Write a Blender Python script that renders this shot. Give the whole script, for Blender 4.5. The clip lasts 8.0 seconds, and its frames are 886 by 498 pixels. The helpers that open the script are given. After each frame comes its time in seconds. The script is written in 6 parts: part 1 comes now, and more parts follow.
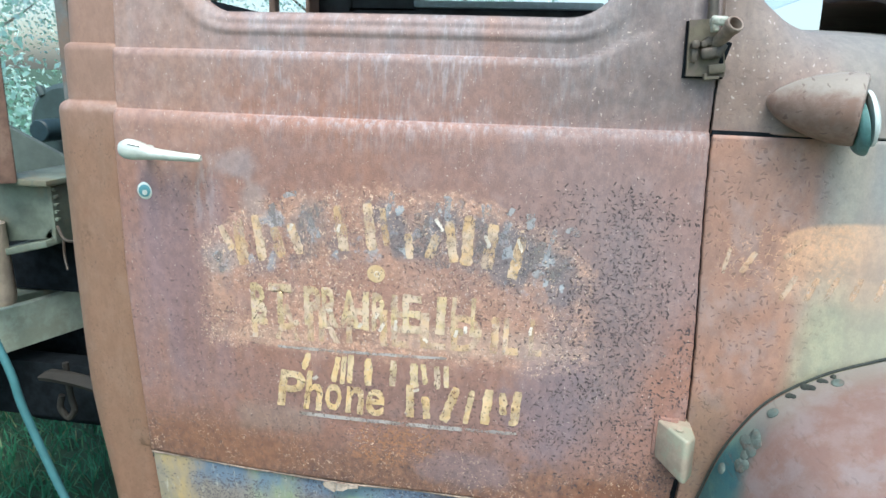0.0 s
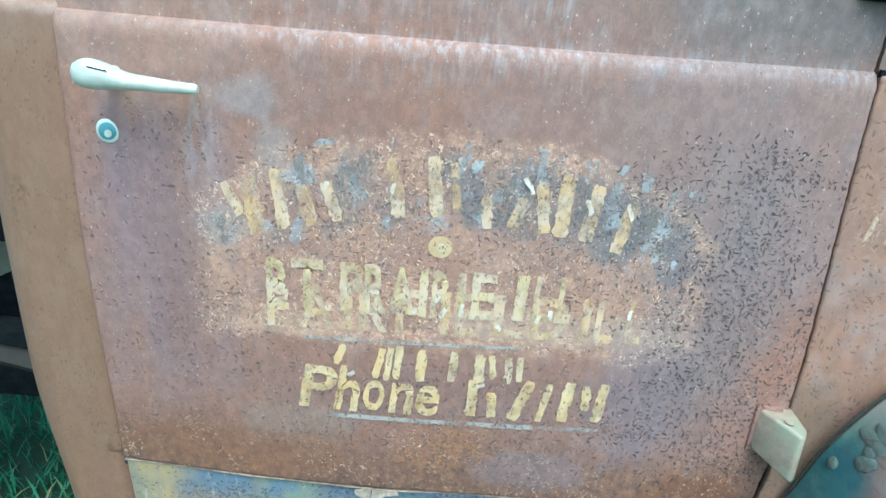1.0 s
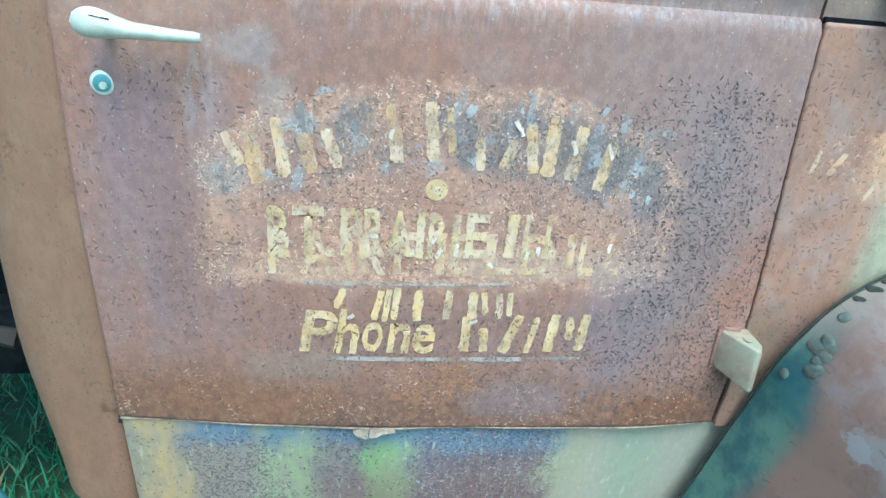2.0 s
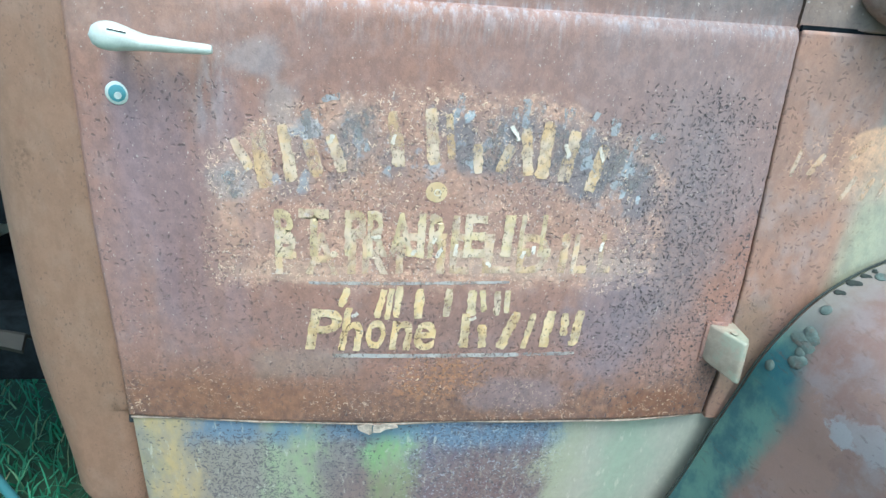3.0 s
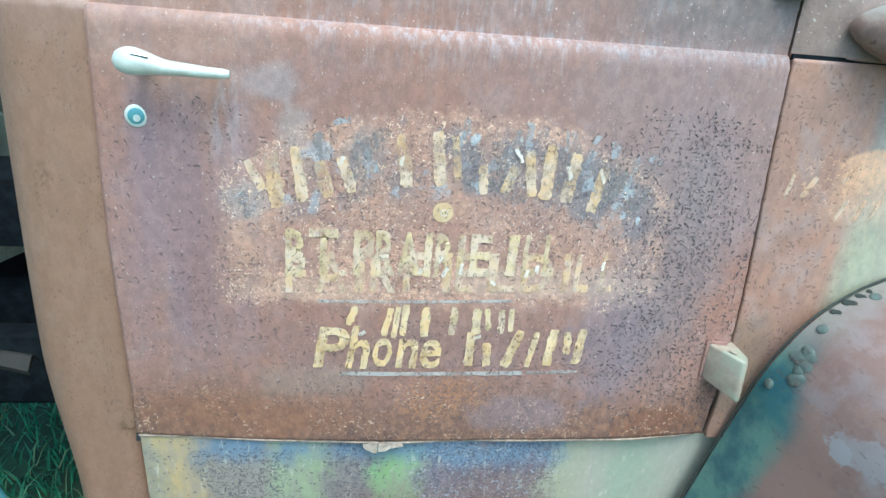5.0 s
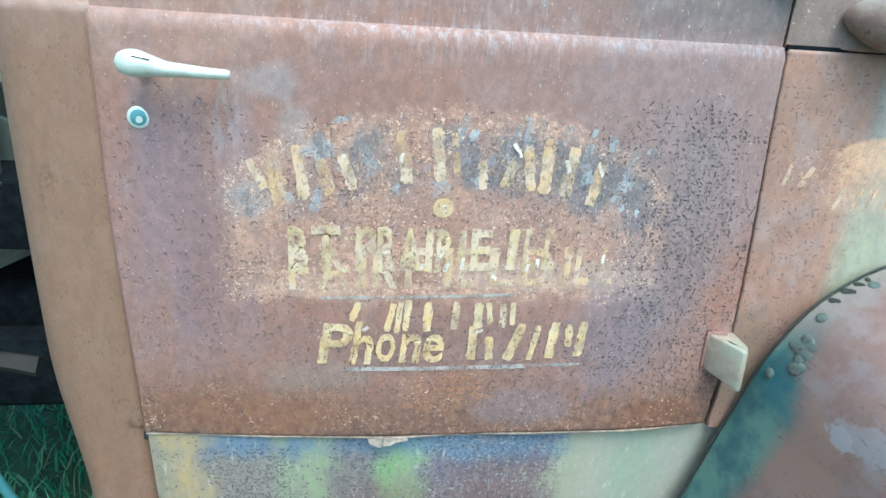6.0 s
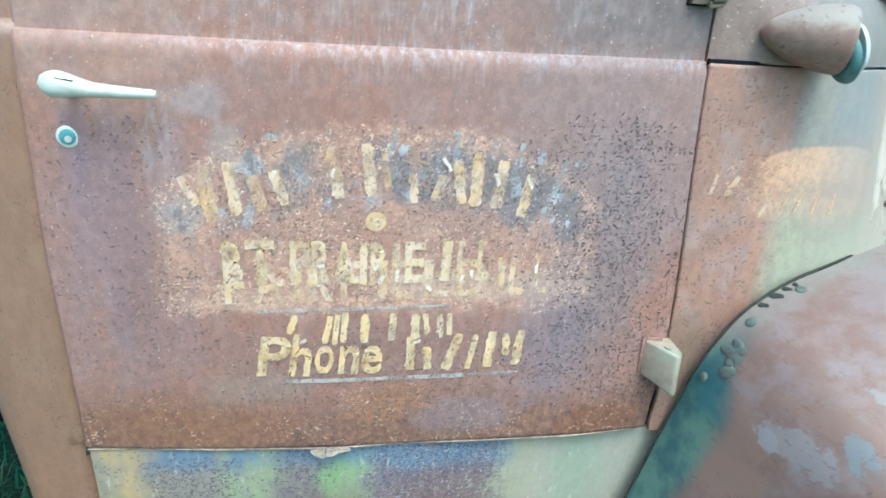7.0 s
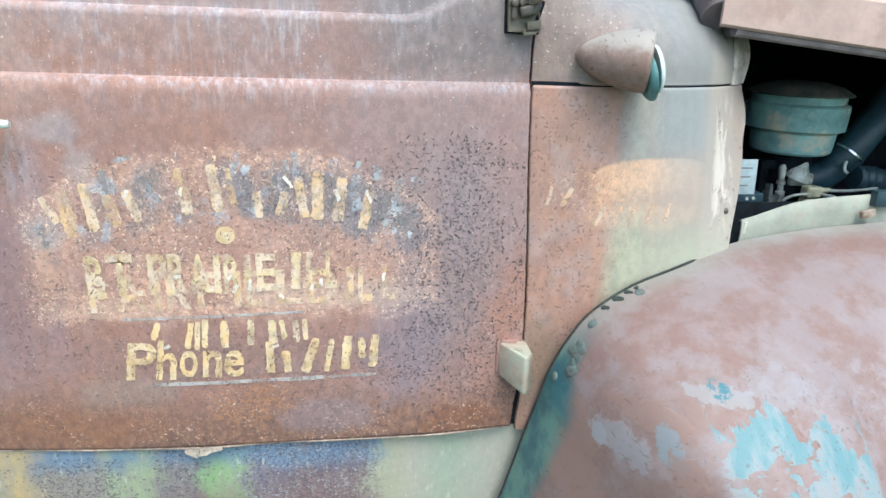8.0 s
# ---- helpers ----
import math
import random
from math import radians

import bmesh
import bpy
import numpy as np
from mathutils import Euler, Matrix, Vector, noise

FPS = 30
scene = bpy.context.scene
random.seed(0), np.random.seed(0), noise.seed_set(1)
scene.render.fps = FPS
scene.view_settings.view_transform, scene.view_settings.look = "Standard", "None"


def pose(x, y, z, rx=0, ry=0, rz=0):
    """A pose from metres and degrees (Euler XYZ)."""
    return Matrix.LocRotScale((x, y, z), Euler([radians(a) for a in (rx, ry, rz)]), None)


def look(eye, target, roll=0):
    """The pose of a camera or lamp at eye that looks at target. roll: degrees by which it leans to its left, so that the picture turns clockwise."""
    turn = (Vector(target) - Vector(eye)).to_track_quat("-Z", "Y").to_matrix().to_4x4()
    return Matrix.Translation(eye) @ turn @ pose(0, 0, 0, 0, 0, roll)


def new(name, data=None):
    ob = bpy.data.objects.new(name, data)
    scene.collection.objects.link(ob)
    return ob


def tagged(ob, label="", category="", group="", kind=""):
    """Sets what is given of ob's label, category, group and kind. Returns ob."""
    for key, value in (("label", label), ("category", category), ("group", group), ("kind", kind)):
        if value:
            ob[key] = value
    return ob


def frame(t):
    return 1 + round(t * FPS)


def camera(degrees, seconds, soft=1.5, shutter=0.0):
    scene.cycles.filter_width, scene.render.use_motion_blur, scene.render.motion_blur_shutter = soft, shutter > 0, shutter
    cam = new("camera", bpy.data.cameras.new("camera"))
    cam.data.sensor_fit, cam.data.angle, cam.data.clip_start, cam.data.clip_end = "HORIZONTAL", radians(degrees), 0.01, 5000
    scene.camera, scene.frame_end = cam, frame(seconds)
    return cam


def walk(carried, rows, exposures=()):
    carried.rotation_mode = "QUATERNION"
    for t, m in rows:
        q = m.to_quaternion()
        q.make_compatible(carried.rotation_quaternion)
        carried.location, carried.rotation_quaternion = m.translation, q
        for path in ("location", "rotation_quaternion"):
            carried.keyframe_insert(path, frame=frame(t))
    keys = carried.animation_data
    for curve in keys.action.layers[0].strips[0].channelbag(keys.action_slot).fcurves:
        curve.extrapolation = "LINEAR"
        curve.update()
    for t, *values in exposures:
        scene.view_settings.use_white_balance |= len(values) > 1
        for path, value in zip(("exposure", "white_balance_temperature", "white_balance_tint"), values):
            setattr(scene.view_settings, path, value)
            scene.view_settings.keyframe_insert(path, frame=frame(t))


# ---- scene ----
cam = camera(67.3, 8.0, shutter=0.15)
# x runs along the truck towards its nose, y across it, z up
PATH = [
    (0, (0.2419, -0.9600, 1.4944), (-0.0377, 0.9574, 0.9992), 1.85),
    (0.1, (0.2124, -0.9460, 1.4874), (-0.0138, 0.9720, 0.9675), 2.55),
    (0.2, (0.1838, -0.9156, 1.4996), (-0.0049, 0.9837, 0.9023), 2.97),
    (0.3, (0.1599, -0.8810, 1.4964), (-0.0196, 1.0063, 0.8590), 3.42),
    (0.4, (0.1428, -0.8547, 1.4885), (-0.0490, 1.0456, 0.8953), 2.92),
    (0.5, (0.1157, -0.8200, 1.4951), (-0.1111, 1.0728, 0.8901), 1.40),
    (0.6, (0.0857, -0.7952, 1.4978), (-0.1127, 1.1011, 0.8937), 1.66),
    (0.7, (0.0650, -0.7645, 1.5035), (-0.0991, 1.1106, 0.8272), 3.02),
    (0.8, (0.0435, -0.7427, 1.5049), (-0.0809, 1.1138, 0.7716), 3.29),
    (0.9, (0.0139, -0.7349, 1.4956), (-0.0129, 1.1251, 0.7606), 4.25),
    (1, (-0.0104, -0.7320, 1.4958), (0.0222, 1.1200, 0.7414), 4.59),
    (1.2, (-0.0508, -0.7343, 1.4970), (0.0514, 1.0996, 0.7055), 3.91),
    (1.5, (-0.0911, -0.7540, 1.4864), (0.1009, 1.0764, 0.7036), 4.50),
    (1.7, (-0.0954, -0.7648, 1.4781), (0.1316, 1.0558, 0.6821), 5.13),
    (2, (-0.0974, -0.7860, 1.4692), (0.1586, 1.0260, 0.6622), 5.00),
    (2.2, (-0.1009, -0.7968, 1.4734), (0.1581, 1.0157, 0.6686), 4.74),
    (3.3, (-0.1163, -0.8292, 1.4759), (0.1724, 0.9950, 0.7082), 4.61),
    (3.5, (-0.1177, -0.8310, 1.4773), (0.1743, 0.9976, 0.7217), 4.57),
    (4, (-0.1253, -0.8410, 1.4670), (0.1573, 0.9912, 0.7166), 5.17),
    (4.5, (-0.1292, -0.8460, 1.4638), (0.1702, 0.9952, 0.7426), 5.25),
    (4.7, (-0.1299, -0.8471, 1.4673), (0.1687, 0.9996, 0.7595), 5.08),
    (5.8, (-0.1306, -0.8603, 1.4692), (0.1463, 0.9940, 0.7729), 3.80),
    (6, (-0.1303, -0.8610, 1.4678), (0.1545, 0.9890, 0.7632), 3.74),
    (6.2, (-0.1281, -0.8646, 1.4667), (0.1514, 0.9860, 0.7617), 3.38),
    (6.5, (-0.1225, -0.8640, 1.4711), (0.1821, 0.9762, 0.7491), 3.74),
    (6.8, (-0.1036, -0.8700, 1.4731), (0.2065, 0.9675, 0.7468), 3.99),
    (7, (-0.0641, -0.8830, 1.4886), (0.2711, 0.9642, 0.7990), 3.42),
    (7.2, (-0.0030, -0.9156, 1.4926), (0.3583, 0.9477, 0.8620), 3.41),
    (7.3, (0.0260, -0.9215, 1.5072), (0.3922, 0.9292, 0.8435), 3.30),
    (7.5, (0.0798, -0.9530, 1.5075), (0.4327, 0.8972, 0.8351), 3.20),
    (7.7, (0.1173, -0.9831, 1.5067), (0.4395, 0.8788, 0.8513), 3.00),
    (8, (0.1732, -1.0070, 1.5085), (0.4758, 0.8682, 0.8825), 2.00),
]
EXPOSURES = [(0.0, 1.28, 6190, 2.0), (0.3, 1.34, 5730, -8.0), (0.5, 1.33, 5730, -7.0), (1.0, 1.31, 5440, -12.0), (1.5, 1.33, 5350, -14.0), (2.0, 1.34, 5430, -11.0), (4.0, 1.37, 5540, -7.0), (6.5, 1.39, 5530, -7.0), (7.2, 1.43, 5730, -4.0), (8.0, 1.47, 5980, 2.0)]
walk(cam, [(t, look(eye, target, roll)) for t, eye, target, roll in PATH], EXPOSURES)

# ---- world and light: bright overcast with a veiled sun ahead of the truck ----
world = bpy.data.worlds.new("world")
scene.world = world
world.use_nodes = True
wn = world.node_tree.nodes
sky = wn.new("ShaderNodeTexSky")
sky.sky_type, sky.sun_disc = "NISHITA", False
sky.sun_elevation, sky.sun_rotation = radians(60.6), radians(169.3)
sky.air_density, sky.dust_density, sky.ozone_density = 1.0, 3.0, 1.0
wn["Background"].inputs["Strength"].default_value = 0.126
world.node_tree.links.new(sky.outputs["Color"], wn["Background"].inputs["Color"])
sun_data = bpy.data.lights.new("sun", "SUN")
sun_data.energy, sun_data.angle, sun_data.color = 1.02, radians(30), (1.0, 0.97, 0.93)
sun = new("sun", sun_data)
sun.matrix_world = look((0.7, -3.7, 6.7), (0, 0, 0))


# ---- materials ----
class Nodes:
    """A small builder for node materials in metres of object space."""

    def __init__(self, name, rough=0.7, metal=0.0):
        self.mat = bpy.data.materials.new(name)
        self.mat.use_nodes = True
        self.tree = self.mat.node_tree
        self.bsdf = self.tree.nodes["Principled BSDF"]
        self.bsdf.inputs["Roughness"].default_value = rough
        self.bsdf.inputs["Metallic"].default_value = metal
        self.coord = self.tree.nodes.new("ShaderNodeTexCoord").outputs["Object"]
        sep = self.tree.nodes.new("ShaderNodeSeparateXYZ")
        self.link(self.coord, sep.inputs[0])
        self.x, self.y, self.z = sep.outputs[0], sep.outputs[1], sep.outputs[2]

    def link(self, a, b):
        self.tree.links.new(a, b)

    def put(self, value, socket):
        if isinstance(value, (int, float)):
            socket.default_value = value
        elif isinstance(value, tuple):
            socket.default_value = (*value, 1.0)[: len(socket.default_value)]
        else:
            self.link(value, socket)

    def math(self, op, a, b=0.0, c=0.0):
        n = self.tree.nodes.new("ShaderNodeMath")
        n.operation = op
        for v, s in zip((a, b, c), n.inputs):
            self.put(v, s)
        return n.outputs[0]

    def band(self, v, lo, hi, to0=0.0, to1=1.0):
        """Smooth step of v from lo to hi."""
        n = self.tree.nodes.new("ShaderNodeMapRange")
        n.interpolation_type = "SMOOTHSTEP"
        for value, k in zip((v, lo, hi, to0, to1), range(5)):
            self.put(value, n.inputs[k])
        return n.outputs[0]

    def noise(self, scale, detail=4.0, rough=0.55, stretch=(1, 1, 1), shift=(0, 0, 0), distort=0.0, color=False):
        m = self.tree.nodes.new("ShaderNodeMapping")
        m.inputs["Scale"].default_value, m.inputs["Location"].default_value = stretch, shift
        self.link(self.coord, m.inputs["Vector"])
        n = self.tree.nodes.new("ShaderNodeTexNoise")
        n.inputs["Scale"].default_value, n.inputs["Detail"].default_value = scale, detail
        n.inputs["Roughness"].default_value, n.inputs["Distortion"].default_value = rough, distort
        self.link(m.outputs[0], n.inputs["Vector"])
        return n.outputs["Color" if color else 0]

    def mix(self, f, a, b, blend="MIX"):
        n = self.tree.nodes.new("ShaderNodeMix")
        n.data_type, n.blend_type = "RGBA", blend
        self.put(f, n.inputs[0])
        self.put(a, n.inputs[6])
        self.put(b, n.inputs[7])
        return n.outputs[2]

    def mul(self, a, b):
        return self.math("MULTIPLY", a, b)

    def add(self, a, b):
        return self.math("ADD", a, b)

    def window(self, v, a, b, soft):
        """1 between a and b, fading over soft."""
        return self.mul(self.band(v, a - soft, a + soft), self.band(v, b - soft, b + soft, 1.0, 0.0))

    def blob(self, x, z, rx, rz, rag, soft=0.45):
        """An oval stain round (x, z) with a ragged edge."""
        dx = self.math("POWER", self.math("DIVIDE", self.add(self.x, -x), rx), 2.0)
        dz = self.math("POWER", self.math("DIVIDE", self.add(self.z, -z), rz), 2.0)
        return self.band(self.add(self.math("SQRT", self.add(dx, dz)), rag), 1.0 + soft, 1.0 - soft)

    def flecks(self, scale, length, width, density, shift=(0, 0), bend=0.004):
        """Short bent dashes lying any way, about one to a cell of 1 / scale metres; density: the share of cells that hold one."""
        n = self.tree.nodes
        warp = self.noise(90, 2, 0.5, (1, 1, 1), (shift[0], 3, shift[1]), 0.0, True)
        part_of = n.new("ShaderNodeSeparateXYZ")
        self.link(warp, part_of.inputs[0])
        flat = n.new("ShaderNodeCombineXYZ")
        for k, (axis, off) in enumerate(((self.x, shift[0]), (self.z, shift[1]))):
            self.link(self.math("ADD", self.math("MULTIPLY_ADD", part_of.outputs[k], bend * 2, -bend), self.add(axis, off)), flat.inputs[k])
        cell = n.new("ShaderNodeTexVoronoi")
        cell.voronoi_dimensions = "2D"
        cell.inputs["Scale"].default_value = scale
        self.link(flat.outputs[0], cell.inputs["Vector"])
        away = n.new("ShaderNodeVectorMath")
        away.operation = "SUBTRACT"
        self.link(flat.outputs[0], away.inputs[0])
        self.link(cell.outputs["Position"], away.inputs[1])
        turn = n.new("ShaderNodeVectorRotate")
        turn.rotation_type = "Z_AXIS"
        chance = n.new("ShaderNodeSeparateColor")
        self.link(cell.outputs["Color"], chance.inputs[0])
        self.link(away.outputs[0], turn.inputs["Vector"])
        self.link(self.mul(chance.outputs[0], 6.283), turn.inputs["Angle"])
        uv = n.new("ShaderNodeSeparateXYZ")
        self.link(turn.outputs[0], uv.inputs[0])
        size = self.math("MULTIPLY_ADD", chance.outputs[2], 0.9, 0.55)
        u = self.math("POWER", self.math("DIVIDE", uv.outputs[0], self.mul(size, length)), 2.0)
        v = self.math("POWER", self.math("DIVIDE", uv.outputs[1], self.mul(size, width)), 2.0)
        held = self.band(self.math("SUBTRACT", density, chance.outputs[1]), -0.02, 0.06)
        return self.mul(self.band(self.add(u, v), 1.7, 0.25), held)

    def bump(self, height, strength=0.4, distance=0.002, after=None):
        n = self.tree.nodes.new("ShaderNodeBump")
        n.inputs["Strength"].default_value, n.inputs["Distance"].default_value = strength, distance
        self.link(height, n.inputs["Height"])
        if after is not None:
            self.link(after, n.inputs["Normal"])
        return n.outputs[0]

    def done(self, color, rough=None, normal=None):
        self.put(color, self.bsdf.inputs["Base Color"])
        if rough is not None:
            self.put(rough, self.bsdf.inputs["Roughness"])
        if normal is not None:
            self.link(normal, self.bsdf.inputs["Normal"])
        return self.mat


def dashes(n, more=0.0, scale=150, shift=(3, 1, 7), stretch=(1.25, 1.25, 0.75), lo=0.655):
    """Short dark flecks where the rust has flaked; more: denser where above 0."""
    a = n.noise(scale, 1.2, 0.5, stretch, shift, 0.5)
    return n.band(n.add(a, more) if more != 0.0 else a, lo, lo + 0.022)


def squiggles(n, scale=95, shift=(4, 7, 7), width=0.020, mask=170, lo=0.50):
    """Short curled lines, the lifted edges of flaking paint."""
    line = n.math("ABSOLUTE", n.add(n.noise(scale, 1.5, 0.5, (1, 1, 1.2), shift, 0.7), -0.5))
    return n.mul(n.band(line, width * 0.35, width, 1.0, 0.0), n.band(n.noise(mask, 1.0, 0.5, (1, 1, 1), shift[::-1]), lo, lo + 0.05))


def rust_base(n, a, b, c):
    big = n.noise(5, 5, 0.6)
    mid = n.noise(26, 5, 0.65, (1, 1, 0.7), (2, 5, 1))
    col = n.mix(n.band(big, 0.35, 0.65), a, b)
    return n.mix(n.mul(n.band(mid, 0.45, 0.7), 0.75), col, c), big, mid


# stains on the door: place, reach, colour and strength
STAINS = ((-0.272, 1.140, 0.022, 0.060, (0.54, 0.32, 0.215), 0.60), (-0.02, 0.985, 0.26, 0.040, (0.245, 0.158, 0.142), 0.50), (0.275, 1.02, 0.060, 0.120, (0.215, 0.185, 0.218), 0.55),
          (-0.27, 0.862, 0.17, 0.035, (0.26, 0.125, 0.072), 0.55), (0.15, 0.872, 0.08, 0.035, (0.255, 0.20, 0.215), 0.55), (0.385, 0.846, 0.08, 0.032, (0.185, 0.080, 0.042), 0.65),
          (0.17, 1.098, 0.14, 0.026, (0.52, 0.38, 0.30), 0.50), (-0.19, 1.078, 0.09, 0.014, (0.50, 0.335, 0.25), 0.55), (-0.325, 1.13, 0.045, 0.15, (0.245, 0.150, 0.140), 0.60))
# the last one paints the mirror bracket's soft shade onto the door
SMUDGES_SHADE = ((0.10, 1.262, 0.10, 0.035, (0.19, 0.170, 0.175), 0.45), (0.24, 1.25, 0.06, 0.05, (0.20, 0.18, 0.185), 0.45), (-0.11, 1.27, 0.03, 0.04, (0.25, 0.225, 0.225), 0.45),
           (-0.26, 1.205, 0.03, 0.025, (0.36, 0.33, 0.32), 0.50), (-0.225, 1.355, 0.035, 0.022, (0.33, 0.31, 0.32), 0.45), (-0.20, 1.30, 0.02, 0.03, (0.37, 0.35, 0.34), 0.40), (0.41, 1.525, 0.06, 0.075, (0.17, 0.125, 0.11), 0.55))


def door_material():
    n = Nodes("rusted_door_paint", 0.62)
    col, big, mid = rust_base(n, (0.300, 0.174, 0.142), (0.322, 0.172, 0.126), (0.345, 0.230, 0.204))
    fine = n.noise(420, 3, 0.7)
    # bluish grey bloom towards the hinge side
    edge = n.add(n.x, n.mul(n.add(n.noise(9, 5, 0.65, (1, 1, 0.5), (4, 4, 4)), -0.5), 0.22))
    grey = n.mul(n.window(edge, 0.29, 0.40, 0.05), n.window(n.z, 0.95, 1.33, 0.09))
    col = n.mix(n.mul(grey, 0.60), col, (0.240, 0.198, 0.200))
    # lilac paint at the upper right, with the sky's reflection put into the tint
    lilac = n.mul(n.band(edge, -0.02, 0.30), n.window(n.z, 1.17, 1.45, 0.07))
    col = n.mix(n.mul(lilac, 0.45), col, (0.272, 0.222, 0.230))
    # weathered pale streaks running down from the ridges
    streak = n.noise(1.0, 3, 0.6, (170, 170, 30), (0, 0, 3))
    broad = n.noise(1.0, 3, 0.6, (14, 14, 2), (5, 0, 1))
    run = n.add(n.mul(streak, 0.62), n.mul(broad, 0.46))
    low = n.mul(n.band(n.z, 1.36, 1.44), n.band(n.z, 1.437, 1.45, 1.0, 0.25))
    up = n.mul(n.window(n.z, 1.45, 1.537, 0.008), n.band(n.z, 1.44, 1.53, 0.5, 1.0))
    top = n.band(n.z, 1.53, 1.575)
    fall = n.add(n.mul(low, 0.85), n.add(n.mul(up, 0.9), top))
    haze = n.mul(n.band(n.z, 1.42, 1.60), n.band(broad, 0.35, 0.6, 0.4, 1.0))
    col = n.mix(n.mul(haze, 0.75), col, n.mix(n.band(n.x, -0.05, 0.25), (0.33, 0.32, 0.335), (0.235, 0.235, 0.255)))
    pale = n.mul(n.mul(n.band(run, 0.53, 0.70), fall), n.band(n.x, -0.34, -0.16, 0.3, 1.0))
    col = n.mix(n.mul(pale, 0.43), col, (0.47, 0.465, 0.485))
    # streaky pale highlight painted along both ridges
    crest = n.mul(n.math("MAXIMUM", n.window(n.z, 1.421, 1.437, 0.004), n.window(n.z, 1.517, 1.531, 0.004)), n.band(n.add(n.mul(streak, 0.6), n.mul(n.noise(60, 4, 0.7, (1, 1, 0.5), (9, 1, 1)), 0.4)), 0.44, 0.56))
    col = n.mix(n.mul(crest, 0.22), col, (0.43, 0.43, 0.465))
    # the old signboard: orange scoured field under an arched outline
    wob = n.mul(n.add(n.noise(22, 5, 0.7, (1, 1, 1), (7, 2, 2)), -0.5), 0.075)
    cx = n.math("ABSOLUTE", n.math("DIVIDE", n.add(n.x, -0.012), 0.318))
    roof = n.add(1.338, n.mul(n.math("POWER", cx, 2.4), -0.105))
    inside = n.mul(n.band(n.add(cx, wob), 0.93, 1.04, 1.0, 0.0), n.mul(n.band(n.add(n.math("SUBTRACT", roof, n.z), wob), -0.004, 0.012), n.band(n.add(n.z, wob), 1.045, 1.07)))
    rim = n.mul(inside, n.add(n.band(n.math("SUBTRACT", roof, n.z), 0.014, 0.05, 1.0, 0.12), n.mul(n.band(cx, 0.86, 0.95), 0.95)))
    grit = n.band(n.noise(120, 4, 0.75, (1, 1, 1.2), (1, 9, 3)), 0.48, 0.58)
    lowband = n.mul(inside, n.window(n.z, 1.055, 1.12, 0.02))
    patchy = n.band(n.noise(13, 4, 0.6, (1, 1, 1.6), (5, 6, 7)), 0.38, 0.60, 0.25, 1.0)
    field = n.mul(n.math("MINIMUM", n.add(n.add(rim, n.mul(lowband, 0.55)), n.mul(inside, 0.34)), 1.0), n.mul(patchy, n.add(n.mul(grit, 0.85), 0.15)))
    col = n.mix(field, col, (0.66, 0.42, 0.30))
    col = n.mix(n.mul(inside, 0.30), col, n.mix(patchy, (0.35, 0.205, 0.165), (0.54, 0.325, 0.235)))
    # smudged grey remains of an older name along the arch
    deep = n.math("SUBTRACT", roof, n.z)
    along = n.mul(n.window(n.add(deep, wob), 0.025, 0.115, 0.014), n.window(n.x, -0.28, 0.31, 0.03))
    smut = n.mul(along, n.band(n.add(n.noise(19, 4, 0.55, (1, 1, 0.75), (2, 8, 5)), n.mul(n.band(n.x, 0.0, 0.2), 0.06)), 0.47, 0.58))
    col = n.mix(n.mul(smut, n.band(n.x, -0.25, 0.12, 0.40, 0.78)), col, (0.18, 0.166, 0.182))
    wash = n.mul(along, n.band(n.noise(27, 4, 0.6, (1, 1, 0.8), (6, 3, 1)), 0.57, 0.64))
    col = n.mix(n.mul(wash, 0.65), col, (0.38, 0.41, 0.45))
    bits = n.mul(along, n.band(n.add(n.noise(38, 3, 0.55, (1, 1, 0.8), (3, 3, 9)), n.mul(n.band(n.x, 0.0, 0.15), 0.045)), 0.64, 0.68))
    col = n.mix(n.mul(bits, n.band(n.x, -0.3, 0.1, 0.4, 0.85)), col, (0.45, 0.495, 0.53))
    # a ghost panel of grey brown under the last line of writing
    ghost = n.mul(n.window(n.add(n.x, wob), -0.24, -0.10, 0.012), n.window(n.add(n.z, wob), 0.905, 0.955, 0.012))
    col = n.mix(n.mul(ghost, 0.55), col, (0.30, 0.23, 0.19))
    # bare orange rust along the foot of the door
    foot = n.band(n.add(n.z, n.mul(n.add(n.noise(7, 5, 0.7, (1, 1, 1), (8, 8, 1)), -0.5), 0.22)), 0.83, 0.95, 1.0, 0.0)
    rusty = n.mix(n.band(n.noise(80, 5, 0.7, (1.2, 1.2, 0.8)), 0.38, 0.66), (0.125, 0.070, 0.052), (0.280, 0.148, 0.090))
    col = n.mix(n.mul(foot, 0.8), col, rusty)
    oval = n.mul(n.window(n.add(n.x, wob), -0.04, 0.10, 0.03), n.window(n.add(n.z, wob), 0.865, 0.94, 0.018))
    col = n.mix(n.mul(n.mul(oval, grit), 0.75), col, (0.44, 0.21, 0.10))
    smear = n.mul(n.window(n.add(n.x, wob), -0.300, -0.262, 0.012), n.mul(n.window(n.z, 1.26, 1.37, 0.025), n.band(n.noise(1.0, 3, 0.6, (90, 90, 25), (0, 4, 3)), 0.40, 0.62)))
    col = n.mix(n.mul(smear, 0.4), col, (0.42, 0.42, 0.42))
    # purple run below the lock
    run2 = n.mul(n.window(n.add(n.x, n.mul(wob, 0.35)), -0.405, -0.372, 0.012), n.band(n.z, 0.98, 1.26))
    col = n.mix(n.mul(run2, 0.55), col, (0.24, 0.155, 0.165))
    violet = n.mul(n.window(n.x, -0.41, -0.24, 0.06), n.window(n.z, 0.98, 1.34, 0.08))
